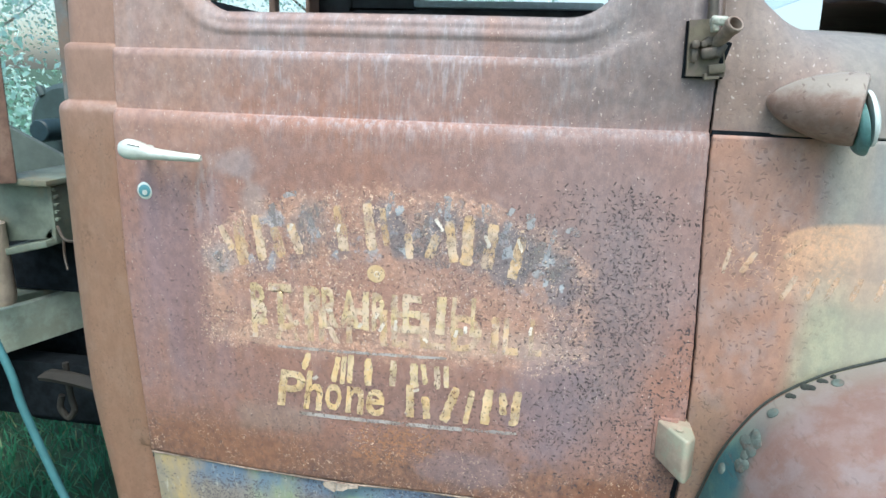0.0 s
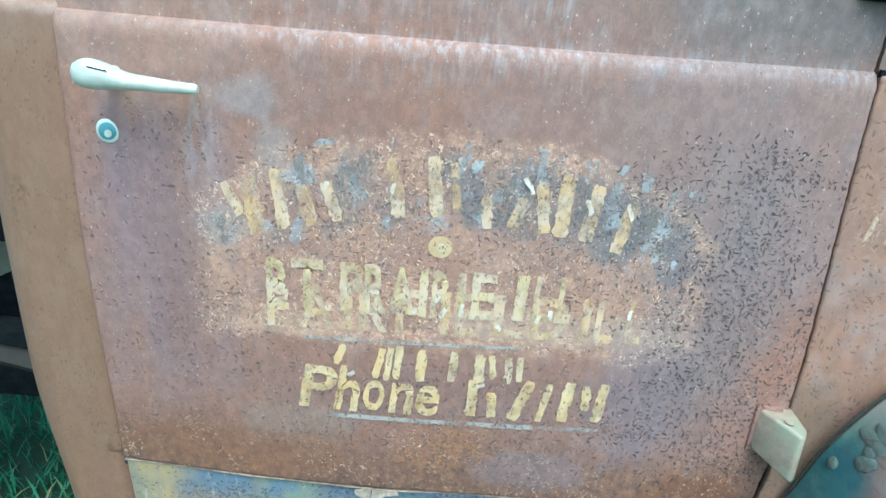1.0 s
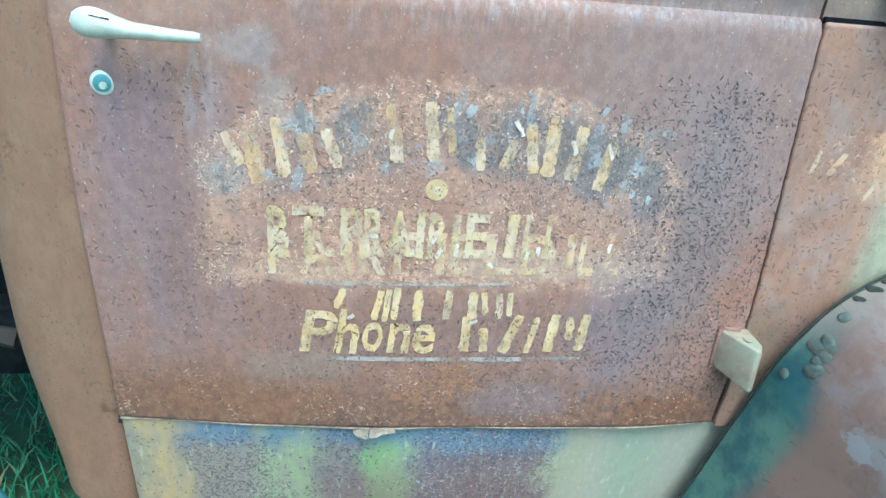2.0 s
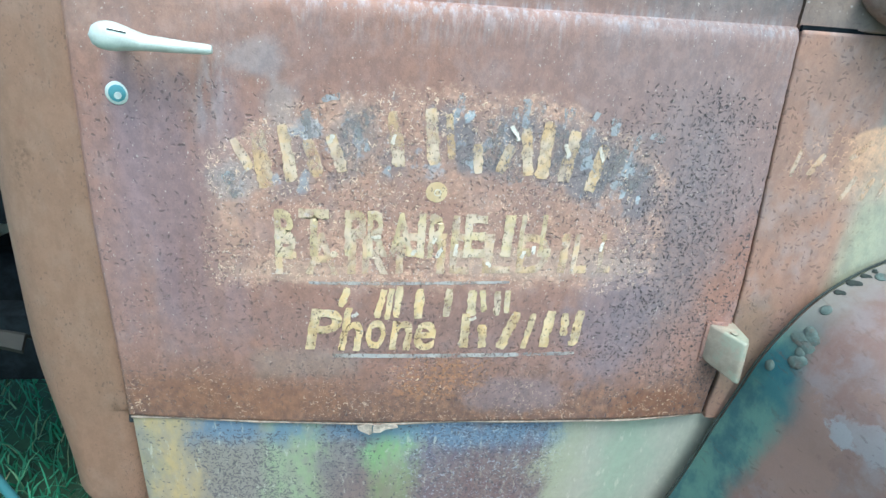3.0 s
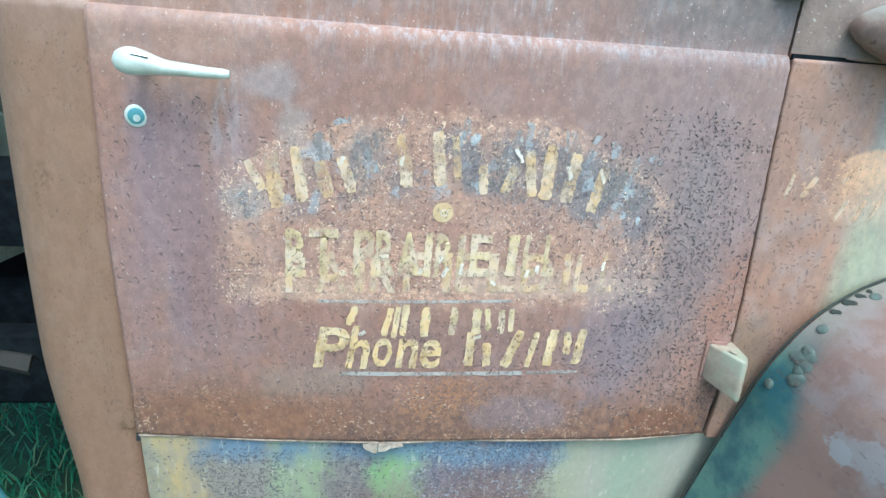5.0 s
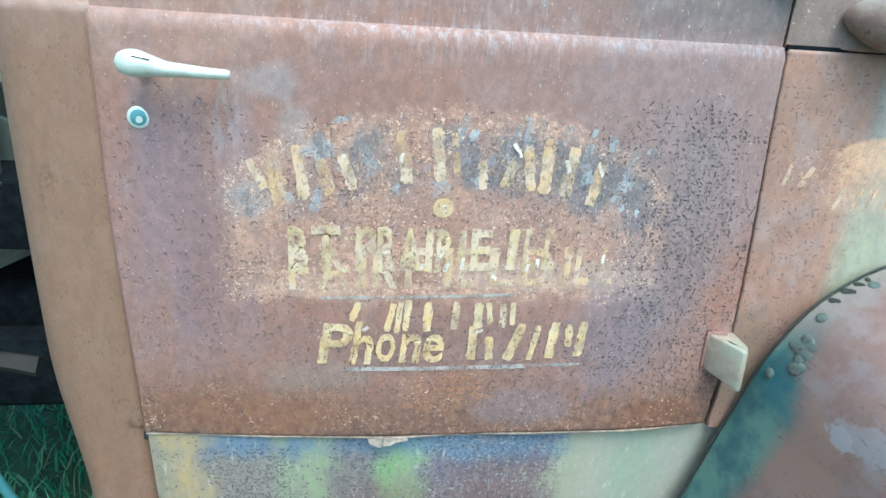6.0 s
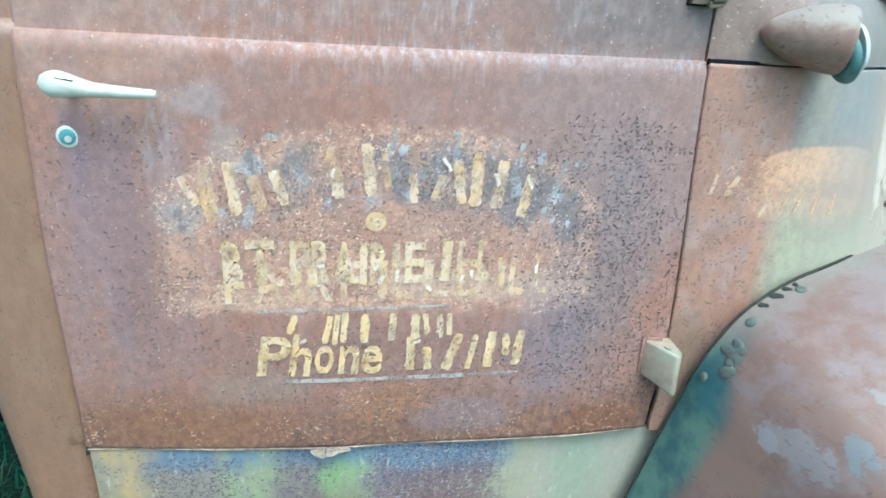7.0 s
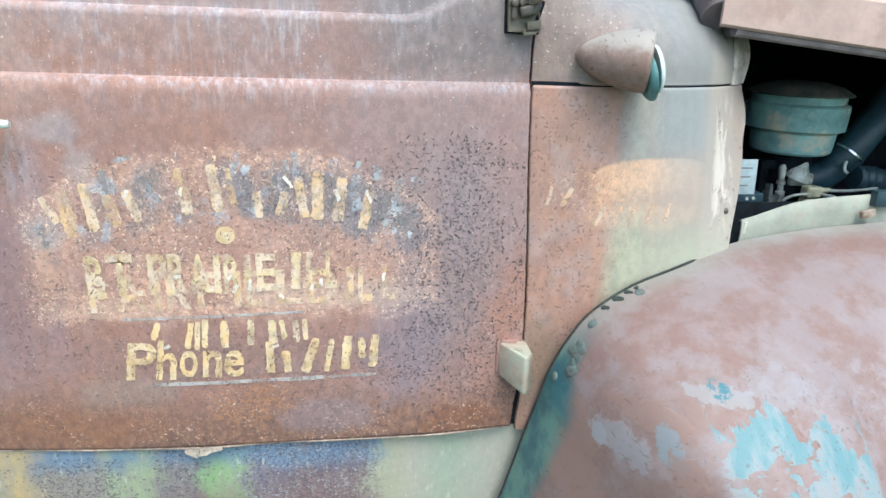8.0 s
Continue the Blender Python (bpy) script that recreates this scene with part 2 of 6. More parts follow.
    col = n.mix(n.mul(n.mul(violet, n.band(broad, 0.36, 0.56)), 0.72), col, (0.285, 0.205, 0.222))
    # bare tan primer towards the upper rear corner
    primer = n.mul(n.band(n.add(n.x, n.mul(wob, 1.2)), -0.16, -0.36), n.band(n.add(n.z, wob), 1.31, 1.40))
    col = n.mix(n.mul(primer, 0.62), col, n.mix(n.band(mid, 0.35, 0.65), (0.335, 0.205, 0.155), (0.385, 0.262, 0.215)))
    # stains of bare rust, lilac bloom and worn sandy ground, plus the bracket's shade
    rag = n.mul(n.add(n.noise(26, 5, 0.7, (1, 1, 1), (3, 2, 8)), -0.5), 1.9)
    for x, z, rx, rz, tint, much in STAINS + SMUDGES_SHADE:
        col = n.mix(n.mul(n.blob(x, z, rx, rz, rag), much), col, tint)
    thick = n.add(n.mul(grey, 0.22), n.add(n.mul(inside, 0.02), n.mul(n.band(n.z, 1.31, 1.38), -0.26)))
    thick = n.add(n.add(thick, 0.17), n.mul(n.add(n.noise(7, 4, 0.65, (1, 1, 1), (2, 2, 8)), -0.5), 1.1))
    flake = n.math("MAXIMUM", n.flecks(160, 0.0029, 0.00105, thick), n.mul(n.flecks(240, 0.0015, 0.0008, thick, (3.1, 1.7)), 0.8))
    flake = n.math("MAXIMUM", flake, n.mul(n.flecks(190, 0.0030, 0.0008, n.add(thick, -0.12), (7.3, 4.1)), 0.75))
    flake = n.mul(flake, n.add(n.band(n.z, 1.47, 1.40), n.mul(n.band(n.x, 0.1, 0.35), 0.9)))
    # dirt round the upper hinge, with the bracket's soft shade painted in
    dirt_shade = n.mul(n.band(n.add(n.x, n.mul(wob, 1.5)), 0.10, 0.36), n.band(n.z, 1.40, 1.47))
    col = n.mix(n.mul(dirt_shade, 0.75), col, n.mix(n.band(mid, 0.4, 0.7), (0.150, 0.128, 0.124), (0.225, 0.198, 0.190)))
    # curled edges of the flaking skin
    curl = n.mul(squiggles(n, 95, (4, 7, 7), 0.024), n.band(n.add(n.noise(9, 4, 0.6, (1, 1, 1.4), (1, 8, 4)), n.mul(rim, 0.10)), 0.40, 0.56))
    curl = n.mul(curl, n.math("MAXIMUM", n.mul(n.math("MAXIMUM", inside, oval), 0.95), n.mul(foot, 0.75)))
    col = n.mix(curl, col, (0.78, 0.57, 0.41))
    col = n.mix(n.mul(n.mul(grey, n.band(n.noise(150, 3, 0.6, (1, 1, 1), (4, 8, 1)), 0.42, 0.62)), 0.35), col, (0.150, 0.135, 0.152))
    col = n.mix(n.mul(flake, 0.52), col, (0.090, 0.068, 0.072))
    chip = n.mul(n.band(n.add(n.noise(300, 2, 0.6, (1, 1, 0.7), (9, 4, 2)), n.mul(inside, 0.045)), 0.690, 0.715), n.band(n.z, 0.90, 1.02, 0.3, 0.65))
    col = n.mix(chip, col, (0.68, 0.58, 0.50))
    col = n.mix(0.3, col, n.mix(fine, (0.55, 0.55, 0.56), (1.45, 1.44, 1.42)), "MULTIPLY")
    motl = n.band(n.noise(75, 4, 0.7, (1, 1, 0.8), (8, 6, 4)), 0.35, 0.65)
    col = n.mix(0.5, col, n.mix(motl, (0.74, 0.76, 0.80), (1.26, 1.22, 1.18)), "MULTIPLY")
    h = n.add(n.mul(fine, 0.35), n.add(n.mul(flake, -0.9), n.add(n.mul(mid, 0.5), n.mul(curl, 0.6))))
    rough = n.add(0.5, n.mul(mid, 0.25))
    return n.done(col, rough, n.bump(h, 0.6, 0.0020))


def cowl_material():
    n = Nodes("rusted_cowl_paint", 0.6)
    col, big, mid = rust_base(n, (0.345, 0.212, 0.165), (0.370, 0.208, 0.150), (0.375, 0.270, 0.238))
    fine = n.noise(420, 3, 0.7)
    wob = n.mul(n.add(n.noise(9, 5, 0.6, (1, 1, 0.30), (4, 1, 1)), -0.5), 0.11)
    rag = n.mul(n.add(n.noise(30, 5, 0.7, (1, 1, 1), (6, 6, 2)), -0.5), 1.6)
    e = n.add(n.x, wob)
    # paler weathered paint towards the nose, a green run and a blue-grey shade in it
    col = n.mix(n.mul(n.band(e, 0.63, 0.72), 0.75), col, (0.305, 0.278, 0.238))
    run = n.window(n.add(n.x, n.mul(wob, 0.5)), 0.628, 0.690, 0.020)
    col = n.mix(n.mul(run, 0.65), col, n.mix(n.band(n.z, 1.26, 1.14), (0.258, 0.300, 0.268), (0.325, 0.405, 0.285)))
    col = n.mix(n.mul(n.mul(n.window(e, 0.69, 0.80, 0.02), n.band(n.z, 1.27, 1.36)), 0.65), col, (0.245, 0.288, 0.292))
    col = n.mix(n.mul(n.mul(n.band(n.z, 1.25, 1.13), n.band(e, 0.60, 0.68)), 0.75), col, (0.345, 0.375, 0.275))
    # the upper cowl is darker, greyer rust
    upper = n.mul(n.band(n.z, 1.432, 1.440), n.band(e, 0.74, 0.60, 0.35, 0.8))
    col = n.mix(upper, col, n.mix(n.band(mid, 0.35, 0.65), (0.190, 0.152, 0.132), (0.250, 0.196, 0.166)))
    col = n.mix(n.mul(n.band(n.z, 1.434, 1.445), n.band(e, 0.62, 0.72, 0.0, 0.55)), col, (0.225, 0.222, 0.205))
    col = n.mix(n.mul(n.band(n.z, 1.49, 1.58), n.band(e, 0.50, 0.64, 0.2, 0.7)), col, (0.25, 0.255, 0.245))
    # shade beside the lower hinge, painted on the cowl as an olive-brown blob
    oil = n.blob(0.515, 0.935, 0.045, 0.095, rag, 0.5)
    col = n.mix(n.mul(oil, 0.62), col, (0.205, 0.148, 0.100))
    # scoured orange patch with a crisp arched top
    arch = n.add(1.317, n.mul(n.math("POWER", n.math("ABSOLUTE", n.math("DIVIDE", n.add(n.x, -0.70), 0.125)), 3.0), -0.026))
    depth = n.math("SUBTRACT", n.add(arch, n.mul(rag, 0.0028)), n.z)
    wide = n.window(n.add(n.x, n.mul(rag, 0.010)), 0.588, 0.795, 0.016)
    grit = n.band(n.noise(120, 4, 0.75), 0.36, 0.62)
    patch = n.mul(wide, n.mul(n.band(depth, -0.002, 0.005), n.band(depth, 0.115, 0.030, 0.12, 1.0)))
    patch = n.mul(patch, n.add(0.55, n.mul(n.mul(grit, n.band(n.x, 0.76, 0.64, 0.4, 1.0)), 0.40)))
    col = n.mix(n.mul(patch, n.band(n.x, 0.80, 0.66, 0.55, 0.95)), col, n.mix(n.band(n.x, 0.66, 0.76), (0.68, 0.42, 0.26), (0.53, 0.42, 0.33)))
    faint = n.mul(n.blob(0.675, 1.215, 0.10, 0.022, rag), 0.30)
    col = n.mix(faint, col, (0.58, 0.42, 0.30))
    lift = n.mul(squiggles(n, 80, (2, 7, 1), 0.030, 120, 0.46), n.blob(0.585, 1.255, 0.075, 0.050, rag, 0.6))
    col = n.mix(n.mul(lift, 0.75), col, (0.72, 0.44, 0.27))
    # scuffed and chipped paint along the rolled front edge
    scuff = n.noise(1.0, 5, 0.62, (46, 46, 9), (3, 0, 0), 0.5)
    fore = n.band(n.add(n.x, n.mul(wob, 0.15)), 0.792, 0.806)
    col = n.mix(n.mul(fore, 0.55), col, (0.365, 0.330, 0.275))
    bare = n.mul(n.window(n.add(n.x, n.mul(wob, 0.12)), 0.822, 0.868, 0.010), n.mul(n.band(scuff, 0.47, 0.58), n.window(n.z, 1.20, 1.40, 0.03)))
    col = n.mix(n.mul(bare, 0.75), col, (0.62, 0.565, 0.485))
    col = n.mix(n.mul(n.mul(n.band(n.x, 0.862, 0.885), n.band(n.z, 1.24, 1.34)), 0.55), col, (0.37, 0.29, 0.24))
    nick = n.mul(n.flecks(60, 0.0040, 0.0016, 0.40, (2, 5)), n.band(n.x, 0.815, 0.83))
    col = n.mix(n.mul(nick, 0.65), col, (0.20, 0.145, 0.11))
    old = n.mul(n.flecks(95, 0.0035, 0.0012, 0.22, (1, 8)), n.band(n.x, 0.70, 0.60))
    thick = n.add(0.30, n.mul(n.add(n.noise(8, 3, 0.6, (1, 1, 1), (5, 5, 5)), -0.5), 0.9))
    flake = n.mul(n.math("MAXIMUM", n.flecks(140, 0.0030, 0.0010, thick, (9, 2)), old), n.mul(n.band(n.x, 0.70, 0.58), n.band(n.z, 1.44, 1.40, 0.4, 1.0)))
    col = n.mix(n.mul(flake, 0.52), col, (0.11, 0.074, 0.064))
    speck = n.mul(n.flecks(110, 0.0013, 0.0009, 0.26, (4, 4)), n.mul(n.band(n.z, 1.44, 1.47), n.band(n.x, 0.66, 0.58)))
    col = n.mix(n.mul(speck, 0.55), col, (0.62, 0.55, 0.5))
    col = n.mix(0.3, col, n.mix(fine, (0.55, 0.55, 0.55), (1.45, 1.45, 1.45)), "MULTIPLY")
    motl = n.band(n.noise(60, 4, 0.7, (1, 1, 0.7), (8, 6, 4)), 0.35, 0.65)
    col = n.mix(n.band(n.x, 0.80, 0.66, 0.12, 0.45), col, n.mix(motl, (0.74, 0.76, 0.80), (1.20, 1.17, 1.14)), "MULTIPLY")
    h = n.add(n.mul(fine, 0.35), n.add(n.mul(flake, -0.8), n.add(n.mul(bare, 0.3), n.mul(mid, 0.5))))
    return n.done(col, n.add(0.45, n.mul(mid, 0.25)), n.bump(h, 0.35, 0.0012))


def pillar_material():
    n = Nodes("tan_rust_primer", 0.55)
    col, big, mid = rust_base(n, (0.256, 0.152, 0.101), (0.268, 0.154, 0.102), (0.280, 0.178, 0.126))
    fine = n.noise(400, 3, 0.7)
    blot = n.mul(n.band(n.noise(20, 4, 0.6, (1, 1, 0.6), (6, 2, 9)), 0.62, 0.72), 0.45)
    col = n.mix(blot, col, (0.22, 0.115, 0.075))
    grime = n.mul(n.window(n.add(n.x, n.mul(n.add(n.noise(40, 4), -0.5), 0.03)), -0.531, -0.512, 0.006), n.mul(n.window(n.z, 1.155, 1.235, 0.012), n.band(n.noise(45, 4, 0.7, (1, 1, 1), (7, 1, 3)), 0.42, 0.58)))
    col = n.mix(n.mul(grime, 0.85), col, (0.14, 0.082, 0.052))
    flake = n.mul(dashes(n, n.mul(n.band(n.x, -0.49, -0.44), 0.04), 260), n.band(n.noise(14, 3, 0.6, (1, 1, 1), (3, 3, 3)), 0.42, 0.6))
    col = n.mix(n.mul(flake, 0.5), col, (0.09, 0.06, 0.05))
    # pale speckled highlight painted along the corner's shoulder
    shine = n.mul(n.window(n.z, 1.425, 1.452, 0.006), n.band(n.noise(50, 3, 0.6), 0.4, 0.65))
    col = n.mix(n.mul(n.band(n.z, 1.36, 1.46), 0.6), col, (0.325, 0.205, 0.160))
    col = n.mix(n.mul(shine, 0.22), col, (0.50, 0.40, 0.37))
    col = n.mix(0.3, col, n.mix(fine, (0.6, 0.6, 0.6), (1.4, 1.4, 1.4)), "MULTIPLY")
    col = n.mix(0.4, col, n.mix(n.band(n.noise(70, 4, 0.7, (1, 1, 0.6), (2, 6, 4)), 0.35, 0.65), (0.80, 0.78, 0.76), (1.18, 1.18, 1.18)), "MULTIPLY")
    return n.done(col, n.add(0.42, n.mul(mid, 0.22)), n.bump(n.add(n.mul(fine, 0.3), mid), 0.18, 0.001))


def sill_material():
    n = Nodes("layered_old_paint", 0.6)
    wob = n.mul(n.add(n.noise(16, 5, 0.65, (1, 1, 0.5), (2, 2, 2)), -0.5), 0.120)
    wob = n.add(wob, n.mul(n.add(n.noise(85, 4, 0.7, (1, 1, 0.5), (6, 2, 3)), -0.5), 0.045))
    ramp = n.tree.nodes.new("ShaderNodeValToRGB")
    n.link(n.math("MULTIPLY_ADD", n.add(n.x, wob), 1.0 / 0.96, 0.46 / 0.96), ramp.inputs[0])
    stops = ((-0.44, (0.30, 0.28, 0.22)), (-0.420, (0.44, 0.38, 0.24)), (-0.398, (0.60, 0.45, 0.22)), (-0.365, (0.54, 0.42, 0.24)), (-0.335, (0.34, 0.30, 0.25)), (-0.25, (0.35, 0.32, 0.28)),
             (-0.215, (0.40, 0.48, 0.30)), (-0.165, (0.37, 0.45, 0.27)), (-0.14, (0.27, 0.26, 0.25)), (-0.09, (0.25, 0.22, 0.24)), (-0.065, (0.31, 0.50, 0.23)), (-0.018, (0.35, 0.52, 0.26)),
             (0.015, (0.21, 0.19, 0.26)), (0.10, (0.22, 0.15, 0.17)), (0.20, (0.22, 0.15, 0.17)), (0.24, (0.46, 0.47, 0.33)), (0.30, (0.50, 0.49, 0.40)), (0.36, (0.42, 0.50, 0.38)), (0.45, (0.54, 0.53, 0.44)))
    while len(ramp.color_ramp.elements) < len(stops):
        ramp.color_ramp.elements.new(0.5)
    for el, (p, c) in zip(ramp.color_ramp.elements, stops):
        el.position, el.color = (p + 0.46) / 0.96, (*c, 1)
    col = ramp.outputs[0]
    tone = n.band(n.noise(45, 4, 0.65, (1.5, 1.5, 0.5), (5, 5, 1)), 0.35, 0.65)
    col = n.mix(n.mul(tone, n.band(n.x, 0.25, 0.18, 0.15, 0.55)), col, (0.37, 0.34, 0.30))
    blue = n.mul(n.band(n.add(n.z, n.add(n.mul(wob, 0.7), n.mul(n.band(n.x, -0.05, 0.12), 0.02))), 0.750, 0.795), n.mul(n.window(n.add(n.x, wob), -0.34, 0.245, 0.022), n.band(n.noise(18, 4, 0.6, (1, 1, 0.6), (1, 7, 3)), 0.25, 0.50)))
    col = n.mix(n.mul(blue, 0.8), col, (0.185, 0.295, 0.43))
    brown = n.mul(n.band(n.add(n.z, wob), 0.76, 0.66), n.window(n.x, -0.14, 0.2, 0.05))
    col = n.mix(n.mul(brown, 0.5), col, (0.25, 0.15, 0.125))
    col = n.mix(1.0, col, (0.84, 0.84, 0.84), "MULTIPLY")
    scuff = n.band(n.noise(1.0, 4, 0.7, (110, 110, 26), (3, 5, 0)), 0.58, 0.70)
    col = n.mix(n.mul(scuff, 0.55), col, (0.60, 0.58, 0.48))
    busy = n.add(n.mul(n.window(n.add(n.x, wob), -0.34, -0.20, 0.02), n.band(n.z, 0.80, 0.775)), n.add(n.mul(n.window(n.x, -0.16, -0.07, 0.02), 0.7), n.mul(n.window(n.x, -0.0, 0.24, 0.03), 0.8)))
    flake = n.math("MAXIMUM", n.flecks(110, 0.0040, 0.0011, n.add(0.04, n.mul(busy, 0.62)), (2, 3)), n.math("MAXIMUM", n.mul(squiggles(n, 95, (3, 1, 7), 0.050, 135, 0.46), n.mul(busy, 0.8)), n.flecks(170, 0.0022, 0.0009, n.add(0.15, n.mul(busy, 0.5)), (5, 1))))
    flake = n.mul(flake, n.band(n.x, 0.28, 0.20, 0.0, 1.0))
    col = n.mix(n.mul(flake, 0.8), col, (0.085, 0.08, 0.10))
    chip = n.mul(squiggles(n, 100, (8, 2, 2), 0.03, 160, 0.5), n.window(n.x, -0.02, 0.24, 0.03))
    col = n.mix(n.mul(chip, 0.6), col, (0.50, 0.54, 0.60))
    grain = n.noise(90, 4, 0.7, (1, 1, 0.7), (1, 1, 6))
    col = n.mix(0.4, col, n.mix(grain, (0.55, 0.55, 0.57), (1.45, 1.45, 1.42)), "MULTIPLY")
    return n.done(col, 0.6, n.bump(n.add(n.mul(flake, -1.0), n.noise(300, 3, 0.7)), 0.3, 0.001))


# patches on the fender: place, reach, colour and strength
PATCHES = ((0.546, 0.892, 0.020, 0.060, (0.240, 0.158, 0.128), 0.75), (0.622, 0.977, 0.038, 0.020, (0.238, 0.154, 0.124), 0.70), (0.544, 0.817, 0.026, 0.05, (0.245, 0.160, 0.130), 0.70),
           (0.590, 0.923, 0.026, 0.024, (0.250, 0.238, 0.242), 0.70), (0.634, 0.950, 0.014, 0.024, (0.195, 0.245, 0.262), 0.70), (0.652, 0.928, 0.018, 0.024, (0.235, 0.150, 0.122), 0.80),
           (0.569, 0.916, 0.008, 0.014, (0.268, 0.262, 0.268), 0.85), (0.713, 1.020, 0.044, 0.010, (0.262, 0.275, 0.275), 0.55), (0.800, 1.030, 0.045, 0.020, (0.258, 0.258, 0.270), 0.40))


def fender_material():
    n = Nodes("peeling_fender_paint", 0.5)
    col, big, mid = rust_base(n, (0.200, 0.132, 0.114), (0.212, 0.132, 0.110), (0.222, 0.164, 0.150))
    fine = n.noise(380, 3, 0.7)
    cloud = n.band(n.noise(15, 6, 0.68, (1, 1, 1), (1, 7, 5)), 0.46, 0.68)
    col = n.mix(n.mul(cloud, 0.50), col, (0.276, 0.228, 0.218))
    brown = n.band(n.noise(8, 6, 0.64, (1, 1, 0.8), (3, 3, 5)), 0.50, 0.62)
    col = n.mix(n.mul(brown, n.band(n.z, 1.08, 1.00, 0.10, 0.60)), col, (0.232, 0.152, 0.124))
    bloom = n.band(n.add(n.noise(11, 6, 0.66, (1, 1, 1), (9, 2, 4)), n.mul(n.band(n.x, 0.62, 0.82), 0.09)), 0.52, 0.66)
    col = n.mix(n.mul(bloom, 0.45), col, (0.262, 0.240, 0.244))
    peel = n.mul(n.band(n.noise(38, 5, 0.62, (1, 1, 1.1), (6, 9, 4)), 0.52, 0.58), n.mul(n.window(n.z, 0.97, 1.055, 0.02), n.band(n.x, 0.70, 0.78)))
    col = n.mix(n.mul(peel, 0.32), col, (0.275, 0.268, 0.272))
    rag = n.mul(n.add(n.noise(34, 6, 0.66, (1, 1, 1), (5, 1, 1)), -0.5), 2.6)
    edge_of = 0.0
    for x, z, rx, rz, tint, much in PATCHES:
        there = n.blob(x, z, rx, rz, rag, 0.14)
        col = n.mix(n.mul(there, much), col, tint)
        edge_of = n.math("MAXIMUM", there, edge_of)
    # turquoise undercoat, streaked downwards, with islands of rust left in it
    drip = n.noise(1.0, 5, 0.6, (30, 16, 3.0), (2, 6, 4))
    crest = n.add(n.mul(n.add(n.noise(1.0, 4, 0.6, (19, 8, 7), (7, 6, 1)), -0.5), 0.24), n.mul(n.band(n.x, 0.74, 0.86), -0.012))
    below = n.band(n.math("SUBTRACT", n.add(1.002, crest), n.z), 0.0, 0.004)
    teal = n.mul(below, n.window(n.add(n.x, n.mul(rag, 0.006)), 0.684, 0.900, 0.006))
    island = n.band(n.noise(22, 5, 0.62, (1, 1, 1.2), (8, 3, 3)), 0.535, 0.56)
    teal = n.mul(teal, n.math("SUBTRACT", 1.0, island))
    hue = n.mix(n.band(drip, 0.36, 0.62), (0.240, 0.280, 0.284), (0.110, 0.225, 0.240))
    col = n.mix(n.mul(teal, n.band(drip, 0.30, 0.50, 0.55, 0.95)), col, hue)
    spot = n.mul(n.blob(0.711, 1.026, 0.014, 0.011, rag, 0.2), n.band(n.noise(95, 4, 0.7), 0.40, 0.52))
    col = n.mix(n.mul(spot, 0.9), col, (0.035, 0.150, 0.185))
    # the flange: green paint low down, pale grey-green higher up
    rim = n.tree.nodes.new("ShaderNodeAttribute")
    rim.attribute_name = "rim"
    edge = n.add(rim.outputs["Fac"], n.add(n.mul(n.add(n.noise(14, 4, 0.6), -0.5), 0.5), n.band(n.z, 0.90, 1.00, -0.12, 0.16)))
    strip = n.mul(n.band(edge, 0.70, 0.36), n.band(n.z, 1.07, 0.97))
    col = n.mix(n.mul(strip, 0.9), col, n.mix(n.band(n.noise(16, 5, 0.65), 0.40, 0.62), (0.105, 0.225, 0.185), (0.034, 0.120, 0.130)))
    deep = n.mul(n.blob(0.545, 0.925, 0.030, 0.040, rag, 0.6), n.band(edge, 0.85, 0.25))
    col = n.mix(n.mul(deep, 0.75), col, (0.030, 0.115, 0.140))
    pale = n.mul(n.band(edge, 0.65, 0.15), n.band(n.z, 0.98, 1.04))
    col = n.mix(n.mul(pale, 0.60), col, (0.25, 0.265, 0.235))
    nick = n.mul(n.flecks(55, 0.0030, 0.0012, 0.30, (6, 3)), n.math("MAXIMUM", n.band(n.math("ABSOLUTE", n.add(edge_of, -0.5)), 0.48, 0.30), n.mul(teal, 0.3)))
    col = n.mix(n.mul(nick, 0.7), col, (0.10, 0.085, 0.080))
    col = n.mix(0.22, col, n.mix(fine, (0.6, 0.6, 0.6), (1.4, 1.4, 1.4)), "MULTIPLY")
    pit = n.math("MAXIMUM", n.flecks(95, 0.0030, 0.0010, 0.16, (3, 9)), n.mul(n.flecks(150, 0.0016, 0.0008, 0.20, (8, 1)), 0.8))
    col = n.mix(n.mul(n.mul(pit, n.band(n.z, 1.08, 0.98, 0.4, 1.0)), 0.38), col, (0.085, 0.062, 0.055))
    h = n.add(n.mul(fine, 0.2), n.add(n.mul(edge_of, 0.35), n.add(n.mul(teal, -0.35), n.mul(mid, 0.4))))
    n.bsdf.inputs["Specular IOR Level"].default_value = 0.35
    return n.done(col, n.add(0.44, n.mul(mid, 0.2)), n.bump(h, 0.55, 0.0014))


